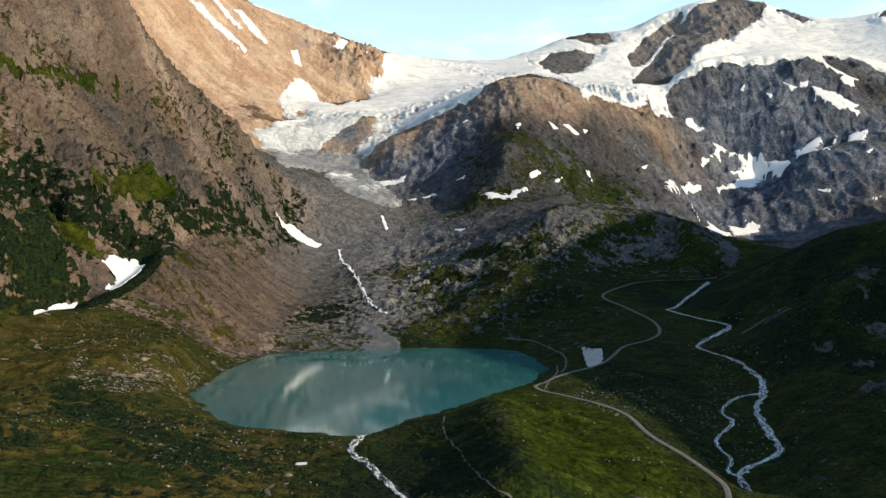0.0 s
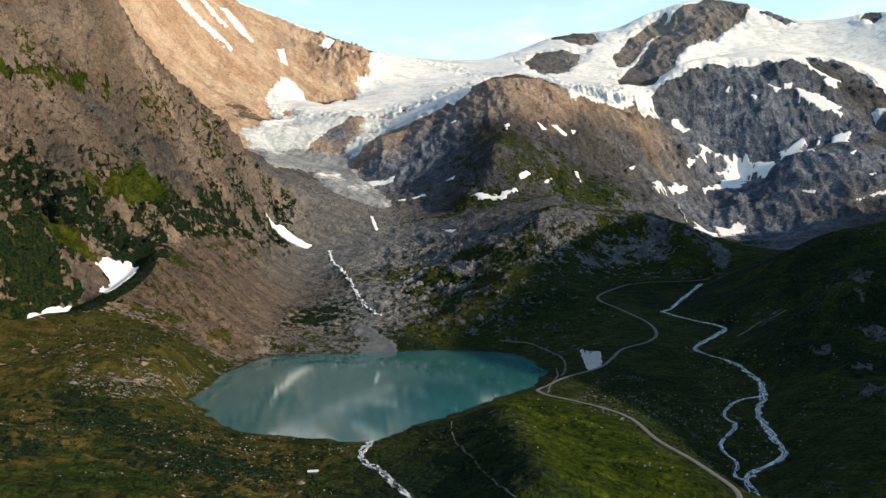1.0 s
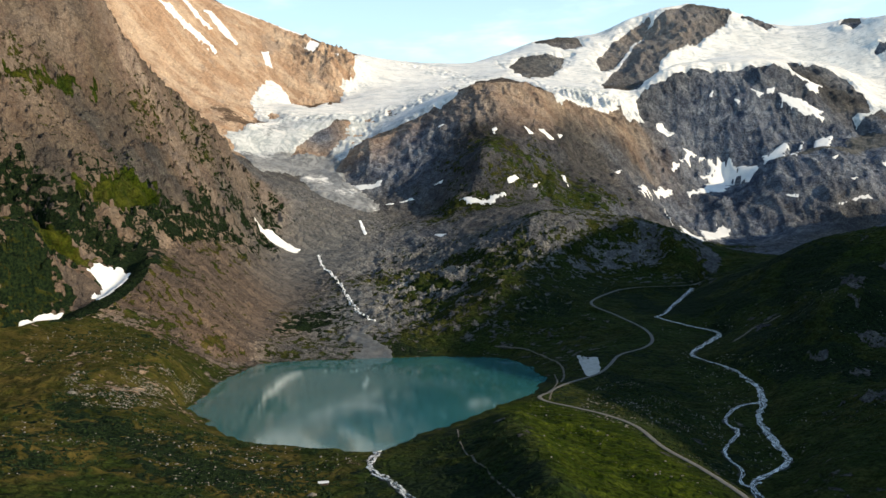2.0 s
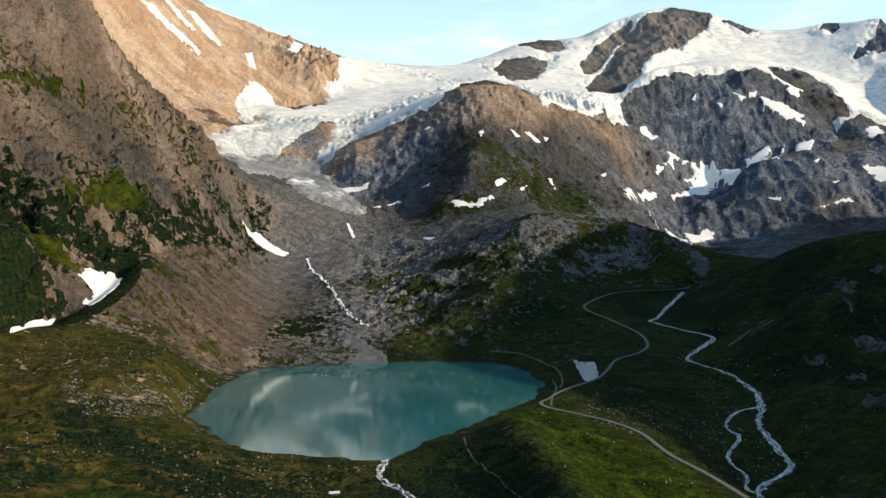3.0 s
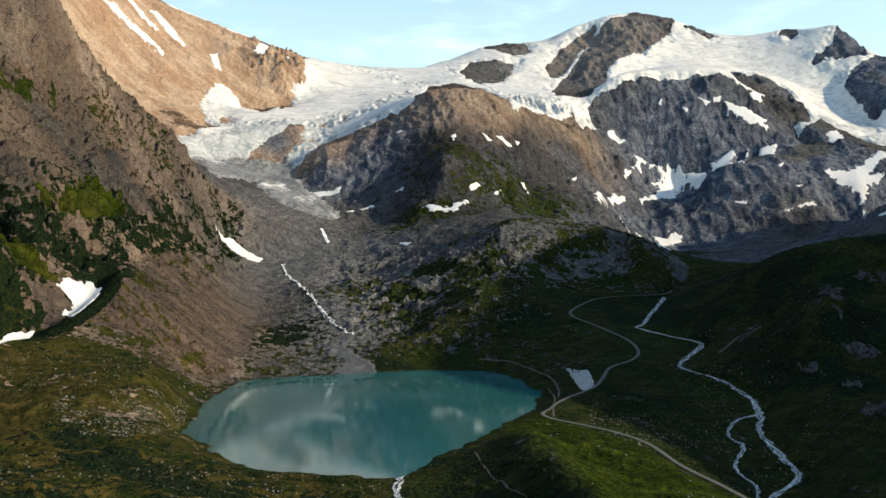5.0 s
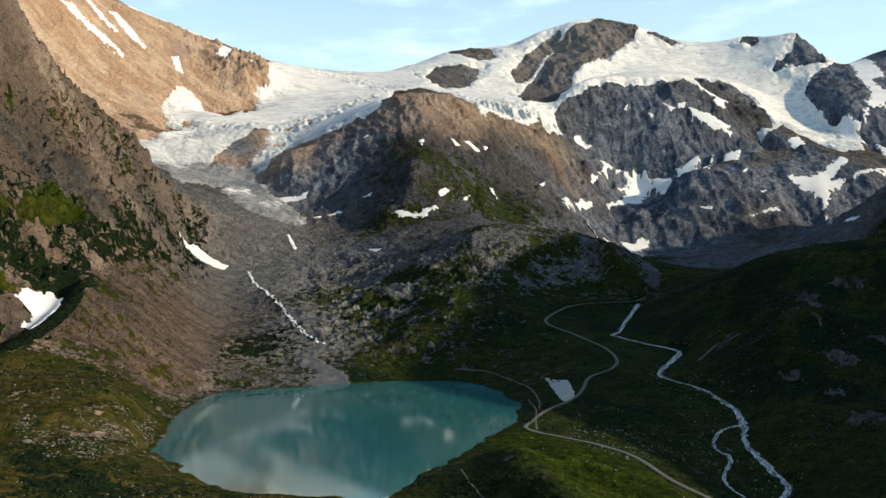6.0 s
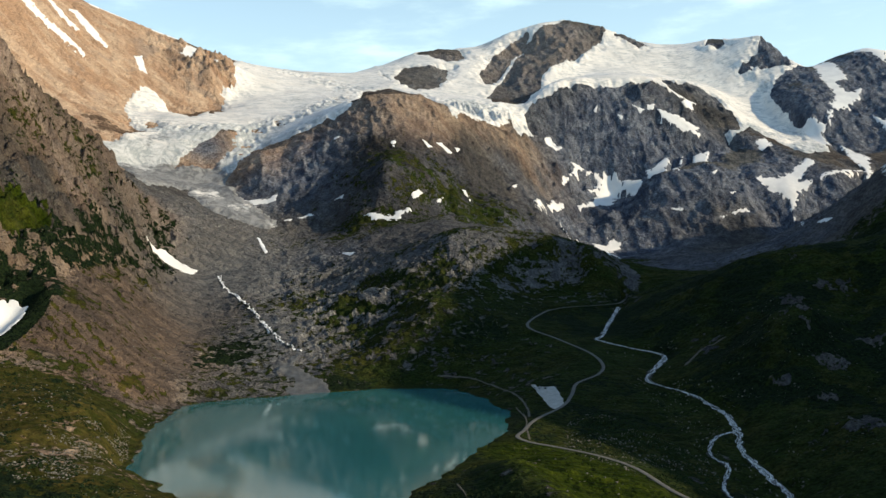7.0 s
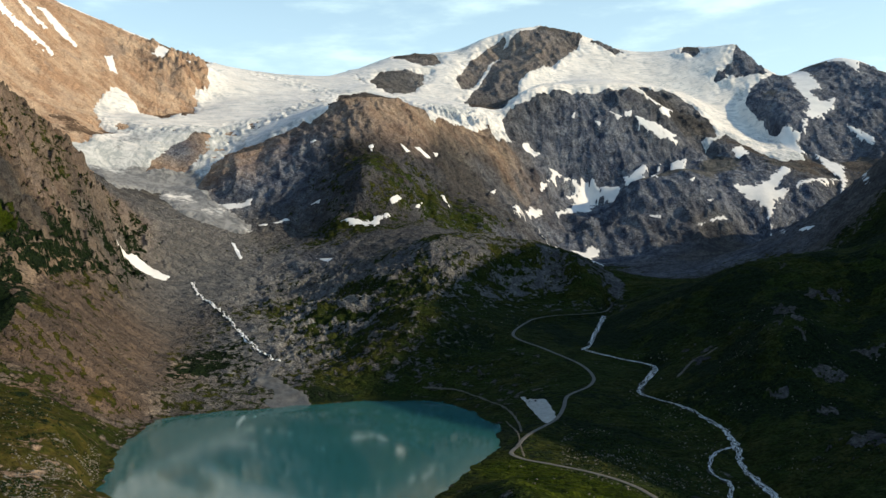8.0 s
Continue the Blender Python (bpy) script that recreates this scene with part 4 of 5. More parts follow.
def cover():
    """What grows or lies where: turf, loose stones, shrubs; red, pale and vivid tones; haze and shade as dark and dim.
    """
    n1, n2, n3 = fbm(FX / 160, FY / 160, 4, 80), fbm(FX / 45, FY / 45, 4, 84), fbm(FX / 14, FY / 14, 3, 88)
    left = smooth(-250, -340, FX) * smooth(2050, 1900, FY)
    zz, rr = FZ.reshape(SHAPE), np.hypot(GX - CX, GY - CY)
    across = np.hypot(np.gradient(GX, axis=1), np.gradient(GY, axis=1)) + 1e-3
    slope = np.hypot(np.gradient(zz, axis=0) / (np.gradient(rr, axis=0) + 1e-3), np.gradient(zz, axis=1) / across).ravel()
    ledge = smooth(1.5, 0.6, slope)
    front = smooth(1500, 1300, FY)
    low = smooth(330, 200, FZ + 60 * n1) * (1 - 0.75 * smooth(1560, 1750, FY))
    east = smooth(-40, 60, FX)
    bare = smooth(-6, 10, poly_field([(-409, 1033), (-386, 1096), (-374, 1141), (-344, 1138), (-302, 1119), (-239, 1100), (-266, 1032), (-322, 1060), (-375, 1052)]))
    # inner: band of shade behind the moraine crest, painted dark
    inner = smooth(-3, 5, poly_field([(-380, 1148), (-404, 1187), (-418, 1164), (-407, 1142), (-410, 1109), (-407, 1047), (-437, 1051), (-434, 1004), (-440, 979), (-443, 971), (-420, 1009), (-400, 1046), (-384, 1096), (-379, 1120), (-377, 1136)]))
    inner = np.maximum(inner, smooth(-3, 4, poly_field([(-393, 1186), (-374, 1135), (-374, 1118), (-379, 1100), (-388, 1073), (-396, 1042), (-410, 1016), (-425, 995), (-440, 973), (-447, 1039), (-416, 1032), (-399, 1050), (-395, 1079), (-388, 1101), (-399, 1149), (-402, 1176)])))
    gravel = smooth(-3, 4, poly_field([(-494, 1071), (-479, 1075), (-466, 1081), (-449, 1098), (-432, 1108), (-424, 1104), (-428, 1081), (-416, 1032), (-443, 1047), (-443, 1073), (-466, 1075), (-483, 1074)]) + 3 * n3)
    out_rock = outcrop(FX, FY)
    hollow = smooth(-6, 8, poly_field([(-525, 1028), (-504, 1069), (-480, 1076), (-459, 1065), (-437, 1051), (-481, 1013), (-493, 997), (-507, 987)]) + 8 * n3)
    band = smooth(-4, 5, poly_field([(-498, 1074), (-501, 1128), (-452, 1122), (-435, 1113), (-456, 1102), (-476, 1084)]) + 5 * n3)
    rubble = smooth(-8, 12, poly_field([(-345, 777), (-284, 877), (-268, 879), (-266, 980), (-249, 835), (-250, 711), (-296, 697), (-293, 639)]))
    bright = np.maximum(smooth(-8, 10, poly_field([(-492, 1200), (-475, 1233), (-468, 1328), (-436, 1364), (-417, 1361), (-420, 1312), (-445, 1237), (-478, 1196)]) + 8 * n3), 0.7 * smooth(-8, 8, poly_field([(-628, 1220), (-608, 1279), (-578, 1389), (-552, 1467), (-551, 1451), (-584, 1299), (-621, 1206)]) + 8 * n3))
    knoll = smooth(-14, 14, poly_field([(48, 789), (84, 801), (134, 742), (156, 649), (165, 575), (154, 515), (78, 469), (54, 481), (41, 554)]) + 6 * n2)
    grey = np.maximum(blob(FX, FY, -190, 1800, 150, 330), 0.9 * blob(FX, FY, -120, 1330, 90, 200))
    grass = low * (1 - 0.85 * ROCK) * (1 - SCREE) * (0.85 + 0.25 * n1)
    grass = grass * (1 - 0.9 * grey)
    grass = np.maximum(grass, left * smooth(680, 380, FZ) * np.clip(0.16 + 0.34 * ledge + 0.09 * smooth(420, 250, FZ) + 0.26 * n2 + 0.16 * n1, 0, 0.66))
    grass = np.maximum(grass, KNOBS * (0.56 + 0.3 * n1)) * (1 - KNOBS * smooth(-0.1, 0.4, n2 + 0.6 * n3) * 0.6)
    grass = np.maximum(grass, front * east * low * (0.72 + 0.15 * n2) * (1 - 0.7 * KNOBS * smooth(-0.2, 0.3, n2 + 0.6 * n3)))
    grass = np.maximum(grass, blob(FX, FY, 330, 2130, 330, 200) * np.clip(0.62 + 0.3 * n2, 0, 0.75))
    grass = np.maximum(grass, blob(FX, FY, 120, 1970, 260, 110) * np.clip(0.56 + 0.35 * n2, 0, 0.7))
    lower = smooth(-200, -260, FX) * smooth(1060, 980, FY) * smooth(110, 70, FZ)
    grass = np.maximum(grass, lower * (0.84 + 0.25 * n2))
    back = blob(FX, FY, 320, 1440, 190, 150)
    grass = np.maximum(grass, back * (0.66 + 0.3 * n2 + 0.15 * n3))
    grass = np.maximum(grass, front * smooth(160, 250, FX) * (0.94 + 0.2 * n2))
    bright = np.maximum(bright, band)
    grass = np.maximum.reduce([np.where(bright > 0.4, 1.0, grass), hollow * (0.8 + 0.3 * n2), knoll, 1.4 * blob(FX, FY, -15, 570, 70, 170)])
    stripes = ribs(FX, FY, -41, 5.5, 33, 3)
    grass = grass * (1 - bare * smooth(0.35, -0.05, stripes + 0.3 * n1)) * (1 - 0.20 * rubble)
    lined = np.maximum.reduce([blob(FX, FY, -330, 1085, 55, 75), bare * 0.9, 0.7 * blob(FX, FY, -290, 1190, 50, 90)])
    grass = np.maximum(grass, lined * smooth(-0.40, 0.10, stripes + 0.25 * n1) * 0.85)
    gold = blob(FX, FY, -400, 880, 130, 150) + 0.8 * blob(FX, FY, -380, 700, 130, 130)
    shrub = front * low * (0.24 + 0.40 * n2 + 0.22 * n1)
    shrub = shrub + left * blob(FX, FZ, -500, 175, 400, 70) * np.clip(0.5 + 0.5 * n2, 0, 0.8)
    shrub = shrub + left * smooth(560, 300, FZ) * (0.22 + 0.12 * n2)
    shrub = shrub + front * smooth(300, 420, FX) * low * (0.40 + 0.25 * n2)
    # first blob: shade on the knoll's left flank, put in as shrub colour
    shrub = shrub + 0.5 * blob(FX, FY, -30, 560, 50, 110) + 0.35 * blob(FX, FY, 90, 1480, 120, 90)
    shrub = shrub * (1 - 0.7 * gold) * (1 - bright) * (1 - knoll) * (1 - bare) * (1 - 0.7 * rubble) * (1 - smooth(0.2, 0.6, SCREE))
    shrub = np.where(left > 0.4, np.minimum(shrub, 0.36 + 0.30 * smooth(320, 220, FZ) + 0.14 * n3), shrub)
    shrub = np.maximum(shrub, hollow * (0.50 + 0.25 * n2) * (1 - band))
    # the trench's shade is drawn in shrub colour through inner
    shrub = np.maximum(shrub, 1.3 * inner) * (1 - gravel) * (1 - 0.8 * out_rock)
    grass = np.maximum(grass, blob(FX, FY, 430, 1460, 70, 90) * (0.85 + 0.3 * n2))
    hummocks = np.exp(-((seg_dist(FX, FY, [(-310, 690), (-215, 585)])[0] / 26) ** 2))
    shrub = np.maximum(shrub, hummocks * (0.56 + 0.3 * n2))
    heath = smooth(-10, 8, poly_field([(-313, 726), (-288, 700), (-234, 638), (-185, 605), (-140, 568), (-110, 548), (-159, 541), (-205, 581), (-246, 626), (-275, 608), (-296, 637)]) + 9 * n3)
    shrub = np.maximum(shrub, heath * (0.58 + 0.3 * n2))
    grass = np.maximum(grass, blob(FX, FY, 800, 2230, 130, 90) * 0.8) * (1 - gravel) * (1 - 0.8 * out_rock)
    scree = np.clip(SCREE * 1.3 + gravel + bare + 0.15 * rubble * (0.8 + 0.6 * n2) + 0.7 * grey, 0, 1)
    scree = np.maximum(scree, (1 - ROCK) * smooth(250, 420, FZ + 50 * n1) * 0.9)
    scree = np.maximum(scree, smooth(9, 1, LAKE_D) * (0.7 + 0.3 * n2))
    # sunny: the ridge whose evening light is part of its colour
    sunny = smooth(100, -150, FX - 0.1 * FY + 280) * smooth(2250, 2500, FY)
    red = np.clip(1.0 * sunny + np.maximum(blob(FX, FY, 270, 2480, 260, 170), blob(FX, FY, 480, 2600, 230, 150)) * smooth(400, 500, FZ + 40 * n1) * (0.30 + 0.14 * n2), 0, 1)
    red = np.maximum(red, 0.22 * left * (0.5 + 0.6 * n1)) + 1.0 * np.maximum(bare, blob(FX, FY, -300, 1230, 80, 170)) * (0.75 + 0.5 * n1)
    red = red * (1 - 0.72 * blob(FX, FY, -345, 3175, 125, 110) * smooth(-0.5, 0.3, n3 + n2))
    red = red * (1 - 0.97 * blob(FX, FY, -275, 2540, 100, 110))
    red = np.maximum(red, 0.5 * blob(FX, FY, 570, 2690, 170, 90) * (0.8 + 0.5 * n2))
    red = np.maximum(red, 0.25 * blob(FX, FY, 1050, 3750, 350, 300))
    red = np.maximum(red, gold * (0.75 + 0.4 * n2))
    meadow = smooth(-40, -120, FX) * smooth(800, 650, FY)
    red = np.maximum(red, meadow * smooth(-0.35, 0.35, n2 + 0.4 * n3) * 0.95)
    red = np.maximum(red, rubble * 0.3)
    red = np.maximum(red, blob(FX, FY, 300, 2470, 230, 130) * smooth(430, 520, FZ + 40 * n1) * 0.42)
    pale = np.clip(grey + 0.75 * KNOBS * (0.7 + 0.5 * n2) + 0.6 * back * (0.6 + 0.5 * n3), 0, 1)
    pale = np.maximum(pale, np.clip(0.75 * blob(FX, FY, 1080, 3720, 380, 330) + 0.6 * blob(FX, FY, 550, 3500, 200, 260), 0, 1))
    # on the knoll, vivid turf carries the light of its right-hand side
    vivid = np.clip(0.85 * bright * (0.8 + 0.5 * n3) + 1.0 * knoll + 0.35 * blob(FX, FY, 200, 1560, 60, 50) + 0.25 * (n1 > 0.4) * left, 0, 1)
    # far rock that takes the painted haze-blue tint
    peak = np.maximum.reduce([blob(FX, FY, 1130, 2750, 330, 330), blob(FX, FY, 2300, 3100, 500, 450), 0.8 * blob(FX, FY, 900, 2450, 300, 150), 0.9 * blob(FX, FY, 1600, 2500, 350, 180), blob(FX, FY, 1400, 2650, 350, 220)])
    # the blob at (-40, 2290) paints blue shade on the dome's left face
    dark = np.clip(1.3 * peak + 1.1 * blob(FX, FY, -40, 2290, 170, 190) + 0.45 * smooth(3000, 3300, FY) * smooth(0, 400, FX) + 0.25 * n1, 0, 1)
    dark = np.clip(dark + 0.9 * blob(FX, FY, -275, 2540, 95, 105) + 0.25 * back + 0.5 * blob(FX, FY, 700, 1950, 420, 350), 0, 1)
    dome = blob(FX, FY, 200, 2230, 420, 260) * smooth(0.1, 0.3, blob(FX, FY, 200, 2230, 420, 260)) * smooth(1850, 1950, FY)
    # brown gives way on the dome's left face to the painted shade
    brown = np.clip(np.maximum.reduce([left * (0.85 + 0.4 * n1), 0.4 * KNOBS, 0.5 * blob(FX, FY, 420, 1460, 100, 110), 1.1 * dome * smooth(600, 470, FZ + 50 * n1) * (1 - 0.85 * blob(FX, FY, -40, 2290, 170, 190)), 0.4 * grey]), 0, 1)
    # dim: painted shade on valley, crags and knoll flank; hollow is deep-green turf
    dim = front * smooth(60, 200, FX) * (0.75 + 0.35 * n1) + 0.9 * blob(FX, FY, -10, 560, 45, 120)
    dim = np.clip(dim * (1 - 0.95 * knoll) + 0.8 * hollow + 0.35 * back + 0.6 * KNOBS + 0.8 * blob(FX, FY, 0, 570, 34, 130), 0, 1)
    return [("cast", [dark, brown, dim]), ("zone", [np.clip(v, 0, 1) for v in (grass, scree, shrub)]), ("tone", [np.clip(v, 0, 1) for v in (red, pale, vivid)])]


def pieces_of(cells):
    """The connected pieces of a set of grid cells."""
    left = set(zip(*(a.tolist() for a in np.nonzero(cells))))
    while left:
        todo = [left.pop()]
        mine = list(todo)
        while todo:
            i, j = todo.pop()
            for c in ((i + 1, j), (i - 1, j), (i, j + 1), (i, j - 1), (i + 1, j + 1), (i - 1, j - 1), (i + 1, j - 1), (i - 1, j + 1)):
                if c in left:
                    left.remove(c)
                    todo.append(c)
                    mine.append(c)
        out = np.zeros(cells.shape, bool)
        out[tuple(np.array(mine).T)] = True
        yield out


COVER = cover()
LANDFORMS = [
    ("left_mountain", "steep brown rocky mountainside with green ledges", "mountain", [(-1300, 700), (-560, 880), (-480, 960), (-380, 1150), (-320, 1400), (-330, 1850), (-400, 2000), (-900, 2300), (-1600, 2000)]),
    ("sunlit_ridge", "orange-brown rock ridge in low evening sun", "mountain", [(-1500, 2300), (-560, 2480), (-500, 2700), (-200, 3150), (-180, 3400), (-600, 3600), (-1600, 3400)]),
    ("domed_mountain", "reddish rock dome with green lower flanks", "mountain", [(-240, 2350), (-120, 2000), (0, 1900), (400, 1950), (700, 2400), (800, 2700), (600, 2750), (300, 2600)]),
    ("rock_peak", "dark grey rock peak with scattered snow", "mountain", [(760, 2450), (1200, 2350), (1500, 2430), (1560, 2850), (1480, 3000), (1200, 3060), (820, 2960), (760, 2700)]),
    ("summit_peak", "high snowy summit with bare brown rock faces", "mountain", [(400, 3300), (880, 3200), (1200, 3300), (1500, 3500), (1800, 4000), (1600, 4300), (600, 4200), (350, 3900)]),
    ("snowy_massif", "haze-tinted blue-grey rock massif streaked with snow gullies", "mountain", [(1900, 3000), (2100, 2750), (2900, 2700), (3200, 3300), (2500, 3700), (2250, 3500)]),
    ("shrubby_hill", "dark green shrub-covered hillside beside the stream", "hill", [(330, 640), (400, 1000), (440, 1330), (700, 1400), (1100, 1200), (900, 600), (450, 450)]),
    ("grassy_knoll", "bright green grassy knoll dotted with pale stones", "hill", [(-30, 680), (48, 785), (80, 780), (150, 640), (150, 430), (0, 430)]),
    ("rocky_knoll", "craggy knoll of grey outcrops and dark turf", "hill", [(-60, 1200), (130, 1150), (300, 1280), (420, 1400), (440, 1500), (200, 1640), (-50, 1640)]),
]
QX = 0.25 * (GX[:-1, :-1] + GX[:-1, 1:] + GX[1:, 1:] + GX[1:, :-1])
QY = 0.25 * (GY[:-1, :-1] + GY[:-1, 1:] + GY[1:, 1:] + GY[1:, :-1])
rest = np.ones(QX.shape, bool)
for name, label, category, pts in LANDFORMS:
    own = inside(QX, QY, pts) & rest
    rest &= ~own
    root = tagged(new(name), label, category)
    turf, loose, bushes = COVER[1][1]
    plant = (np.maximum(turf, bushes).reshape(SHAPE)[:-1, :-1] > 0.5) & own
    stony = (loose.reshape(SHAPE)[:-1, :-1] > 0.5) & own & ~plant
    if stony.sum() < 1500:
        stony[:] = False
    if plant.sum() < 400:
        plant[:] = False
    if name == "rock_peak":
        high = (FZ.reshape(SHAPE)[:-1, :-1] > 560) & own
        pieces = [("summit_block", high), ("lower_cliff", own & ~high)]
    elif name == "grassy_knoll":
        high = (GY[:-1, :-1] < 640) & own
        pieces = [("grassy_crown", high), ("grassy_flank", own & ~high)]
    else:
        pieces = [("turf_slope", plant), ("scree_slope", stony)]
        bare_rock = own & ~plant & ~stony
        pieces += [("rock_face", c) for c in (pieces_of(bare_rock) if name == "rocky_knoll" else [bare_rock])]
    for piece, cells in pieces:
        if cells.any():
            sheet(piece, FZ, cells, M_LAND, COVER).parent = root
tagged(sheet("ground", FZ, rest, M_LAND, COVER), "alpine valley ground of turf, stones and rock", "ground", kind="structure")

# ---- lake ----
tagged(sheet("water", np.zeros_like(FZ), cells_any(LAKE_D < 6), M_WATER), "calm milky turquoise glacial lake", "lake", kind="structure")


# ---- ice and snow ----
def glacier(name, pts, label):
    d = poly_field(pts)
    k = np.nonzero(d > -60)[0]
    for rocks in ICE_ROCKS:
        j = k[pick(FX[k], FY[k], rocks, 200)]
        d[j] = np.minimum(d[j], -area(FX[j], FY[j], rocks))
    k = np.nonzero(d > -40)[0]
    x, y = FX[k], FY[k]
    e = d[k] + (5 * fbm(x / 30, y / 30, 4, 90) + 6 * fbm(x / 9, y / 9, 3, 91)) * (1 - 0.65 * smooth(650, 800, x))
    edge = np.exp(-((seg_dist(x, y, [(150, 3010), (51, 2858), (-16, 2735), (-108, 2721), (-168, 2657), (-205, 2526)])[0] / 55) ** 2))
    bench = np.exp(-((seg_dist(x, y, [(-452, 2645), (-395, 2672), (-306, 2655), (-204, 2680)])[0] / 45) ** 2))
    saddle = np.exp(-((seg_dist(x, y, [(-20, 3467), (78, 3436), (155, 3301), (229, 3121)])[0] / 70) ** 2))
    fall = np.maximum.reduce([edge, 0.75 * bench, 0.5 * saddle, 0.8 * blob(x, y, 1640, 2900, 220, 200), 0.35 * blob(x, y, 1500, 3100, 300, 160), blob(x, y, 570, 2830, 200, 110)])
    ser = ridged3((x + 12 * vnoise(x / 40, y / 40, 93)) / 24, y / 24, FZ[k] / 13, 3, 94, 0.6)
    front = blob(x, y, 560, 2800, 190, 70)
    ser = ser * (1 - 0.6 * front) + front * 1.1 * ridged(x / 12, y / 48, 3, 95, 0.6)
    up = np.minimum(np.clip(e * (0.35 + 1.2 * front), -3, 4 + 14 * front), 40) + smooth(2, 25, e) * ((fall * 8.5 + 5 * front) * ser + 1.2 * fbm(x / 60, y / 60, 4, 97))
    z = FZ.copy()
    z[k] = FZ[k] + up
    lay = [np.zeros_like(FZ) for _ in range(3)]
    n = fbm(x / 90, y / 90, 4, 99)
    lay[0][k] = np.clip(0.15 + 0.35 * fall + 0.6 * smooth(620, 420, FZ[k]) + 0.35 * n, 0, 1)
    lay[1][k] = np.clip(smooth(440, 340, FZ[k]) * (0.95 + 0.3 * n) + 0.5 * blob(x, y, -430, 2560, 90, 90) + 0.2 * n * smooth(600, 450, FZ[k]), 0, 1)
    lay[2][k] = np.clip(fall * 1.2, 0, 1)
    root = tagged(new(name), label, "glacier", "glaciers")
    cells = cells_any(d > -14)
    fall_c = (lay[2].reshape(SHAPE)[:-1, :-1] > 0.45) & cells
    grey_c = (lay[1].reshape(SHAPE)[:-1, :-1] > 0.5) & cells & ~fall_c
    for piece, own_all, text in (("icefall", fall_c, "broken icefall of jagged ice towers"), ("ice_tongue", grey_c, "grey gravelly melting ice"), ("snowfield", cells & ~fall_c & ~grey_c, "smooth white snow")):
        for own_c in pieces_of(own_all):
            tagged(sheet(piece, z, own_c, M_ICE, [("zone", lay)]), text).parent = root
    return root


glacier("glacier", GLACIER, "crevassed glacier with a grey melting tongue")
glacier("glacier", FIRN, "broad white firn glacier with a broken icefall")

for pts in SNOW_PATCHES:
    c = np.array(pts, float).mean(0)
    size = max(np.ptp(np.array(pts, float), axis=0))
    d = poly_field(pts, 30)
    k = np.nonzero(d > -30)[0]
    x, y = FX[k], FY[k]
    e = d[k] + min(8.0, (0.03 if c[1] < 1500 else 0.07 if size > 150 else 0.04) * size) * (fbm(x / 14, y / 14, 3, 101) + 0.7 * fbm(x / 5, y / 5, 2, 102))
    z = FZ.copy()
    z[k] = FZ[k] + np.clip(e * 0.5, -2.5, 0.6 if c[1] > 1500 else 1.5) + 0.2 * smooth(1, 8, e) * fbm(x / 20, y / 20, 3, 104)
    keep = cells_any(d > -5)
    if keep.any():
        tagged(sheet("snow_patch", z, keep, M_SNOW), "old white summer snow patch on dark rock", "snow patch", "snow patches")


# ---- road, trails and running water ----
def ribbon_data(pts, half, lift, across=5, rag=0.0, seed=0, crown=0.0):
    p = np.array(pts, float)
    t = np.gradient(p[:, :2], axis=0)
    t /= np.linalg.norm(t, axis=1)[:, None] + 1e-9
    side = np.stack([t[:, 1], -t[:, 0]], -1)
    u = np.linspace(-1, 1, across)
    s = np.arange(len(p)) * 1.0
    w = half * np.clip(1 + 1.4 * rag * vnoise(s / 2.1, s * 0 + seed, seed)[:, None], 0.12, 2.2)
    x = p[:, None, 0] + side[:, None, 0] * u * w
    y = p[:, None, 1] + side[:, None, 1] * u * w
    if rag:
        x = x + side[:, None, 0] * rag * half * 0.5 * vnoise(s[:, None] / 1.3, u * 9.0 + 0 * s[:, None], seed + 1)
        y = y + side[:, None, 1] * rag * half * 0.5 * vnoise(s[:, None] / 1.3, u * 9.0 + 0 * s[:, None], seed + 1)
    z = land(x.ravel(), y.ravel()).reshape(x.shape)
    z = np.maximum(z, z[:, across // 2][:, None]) + lift + crown * (1 - u * u)
    n, m = x.shape
    idx = np.arange(n * m).reshape(n, m)
    q = np.stack([idx[:-1, :-1], idx[:-1, 1:], idx[1:, 1:], idx[1:, :-1]], -1).reshape(-1, 4)
    return np.stack([x, y, z], -1).reshape(-1, 3), q


def ribbon(name, data, mat, parent=None, skirt=0.8):
    v, q = data
    me = bpy.data.meshes.new(name)
    me.from_pydata(v.tolist(), [], q.tolist())
    me.polygons.foreach_set("use_smooth", np.ones(len(q), bool))
    me.materials.append(mat)
    ob = new(name, me)
    ob.parent = parent
    mod = ob.modifiers.new("depth", "SOLIDIFY")
    mod.thickness = skirt
    mod.offset = -1 if me.polygons[0].normal.z > 0 else 1
    return ob


road = tagged(ribbon("road", ribbon_data(glide(ROAD_LINE, 3), 2.0, 0.15, 7, 0.0, 0, 0.08), M_ROAD), "winding pale grey mountain road across the turf", "road", kind="structure")
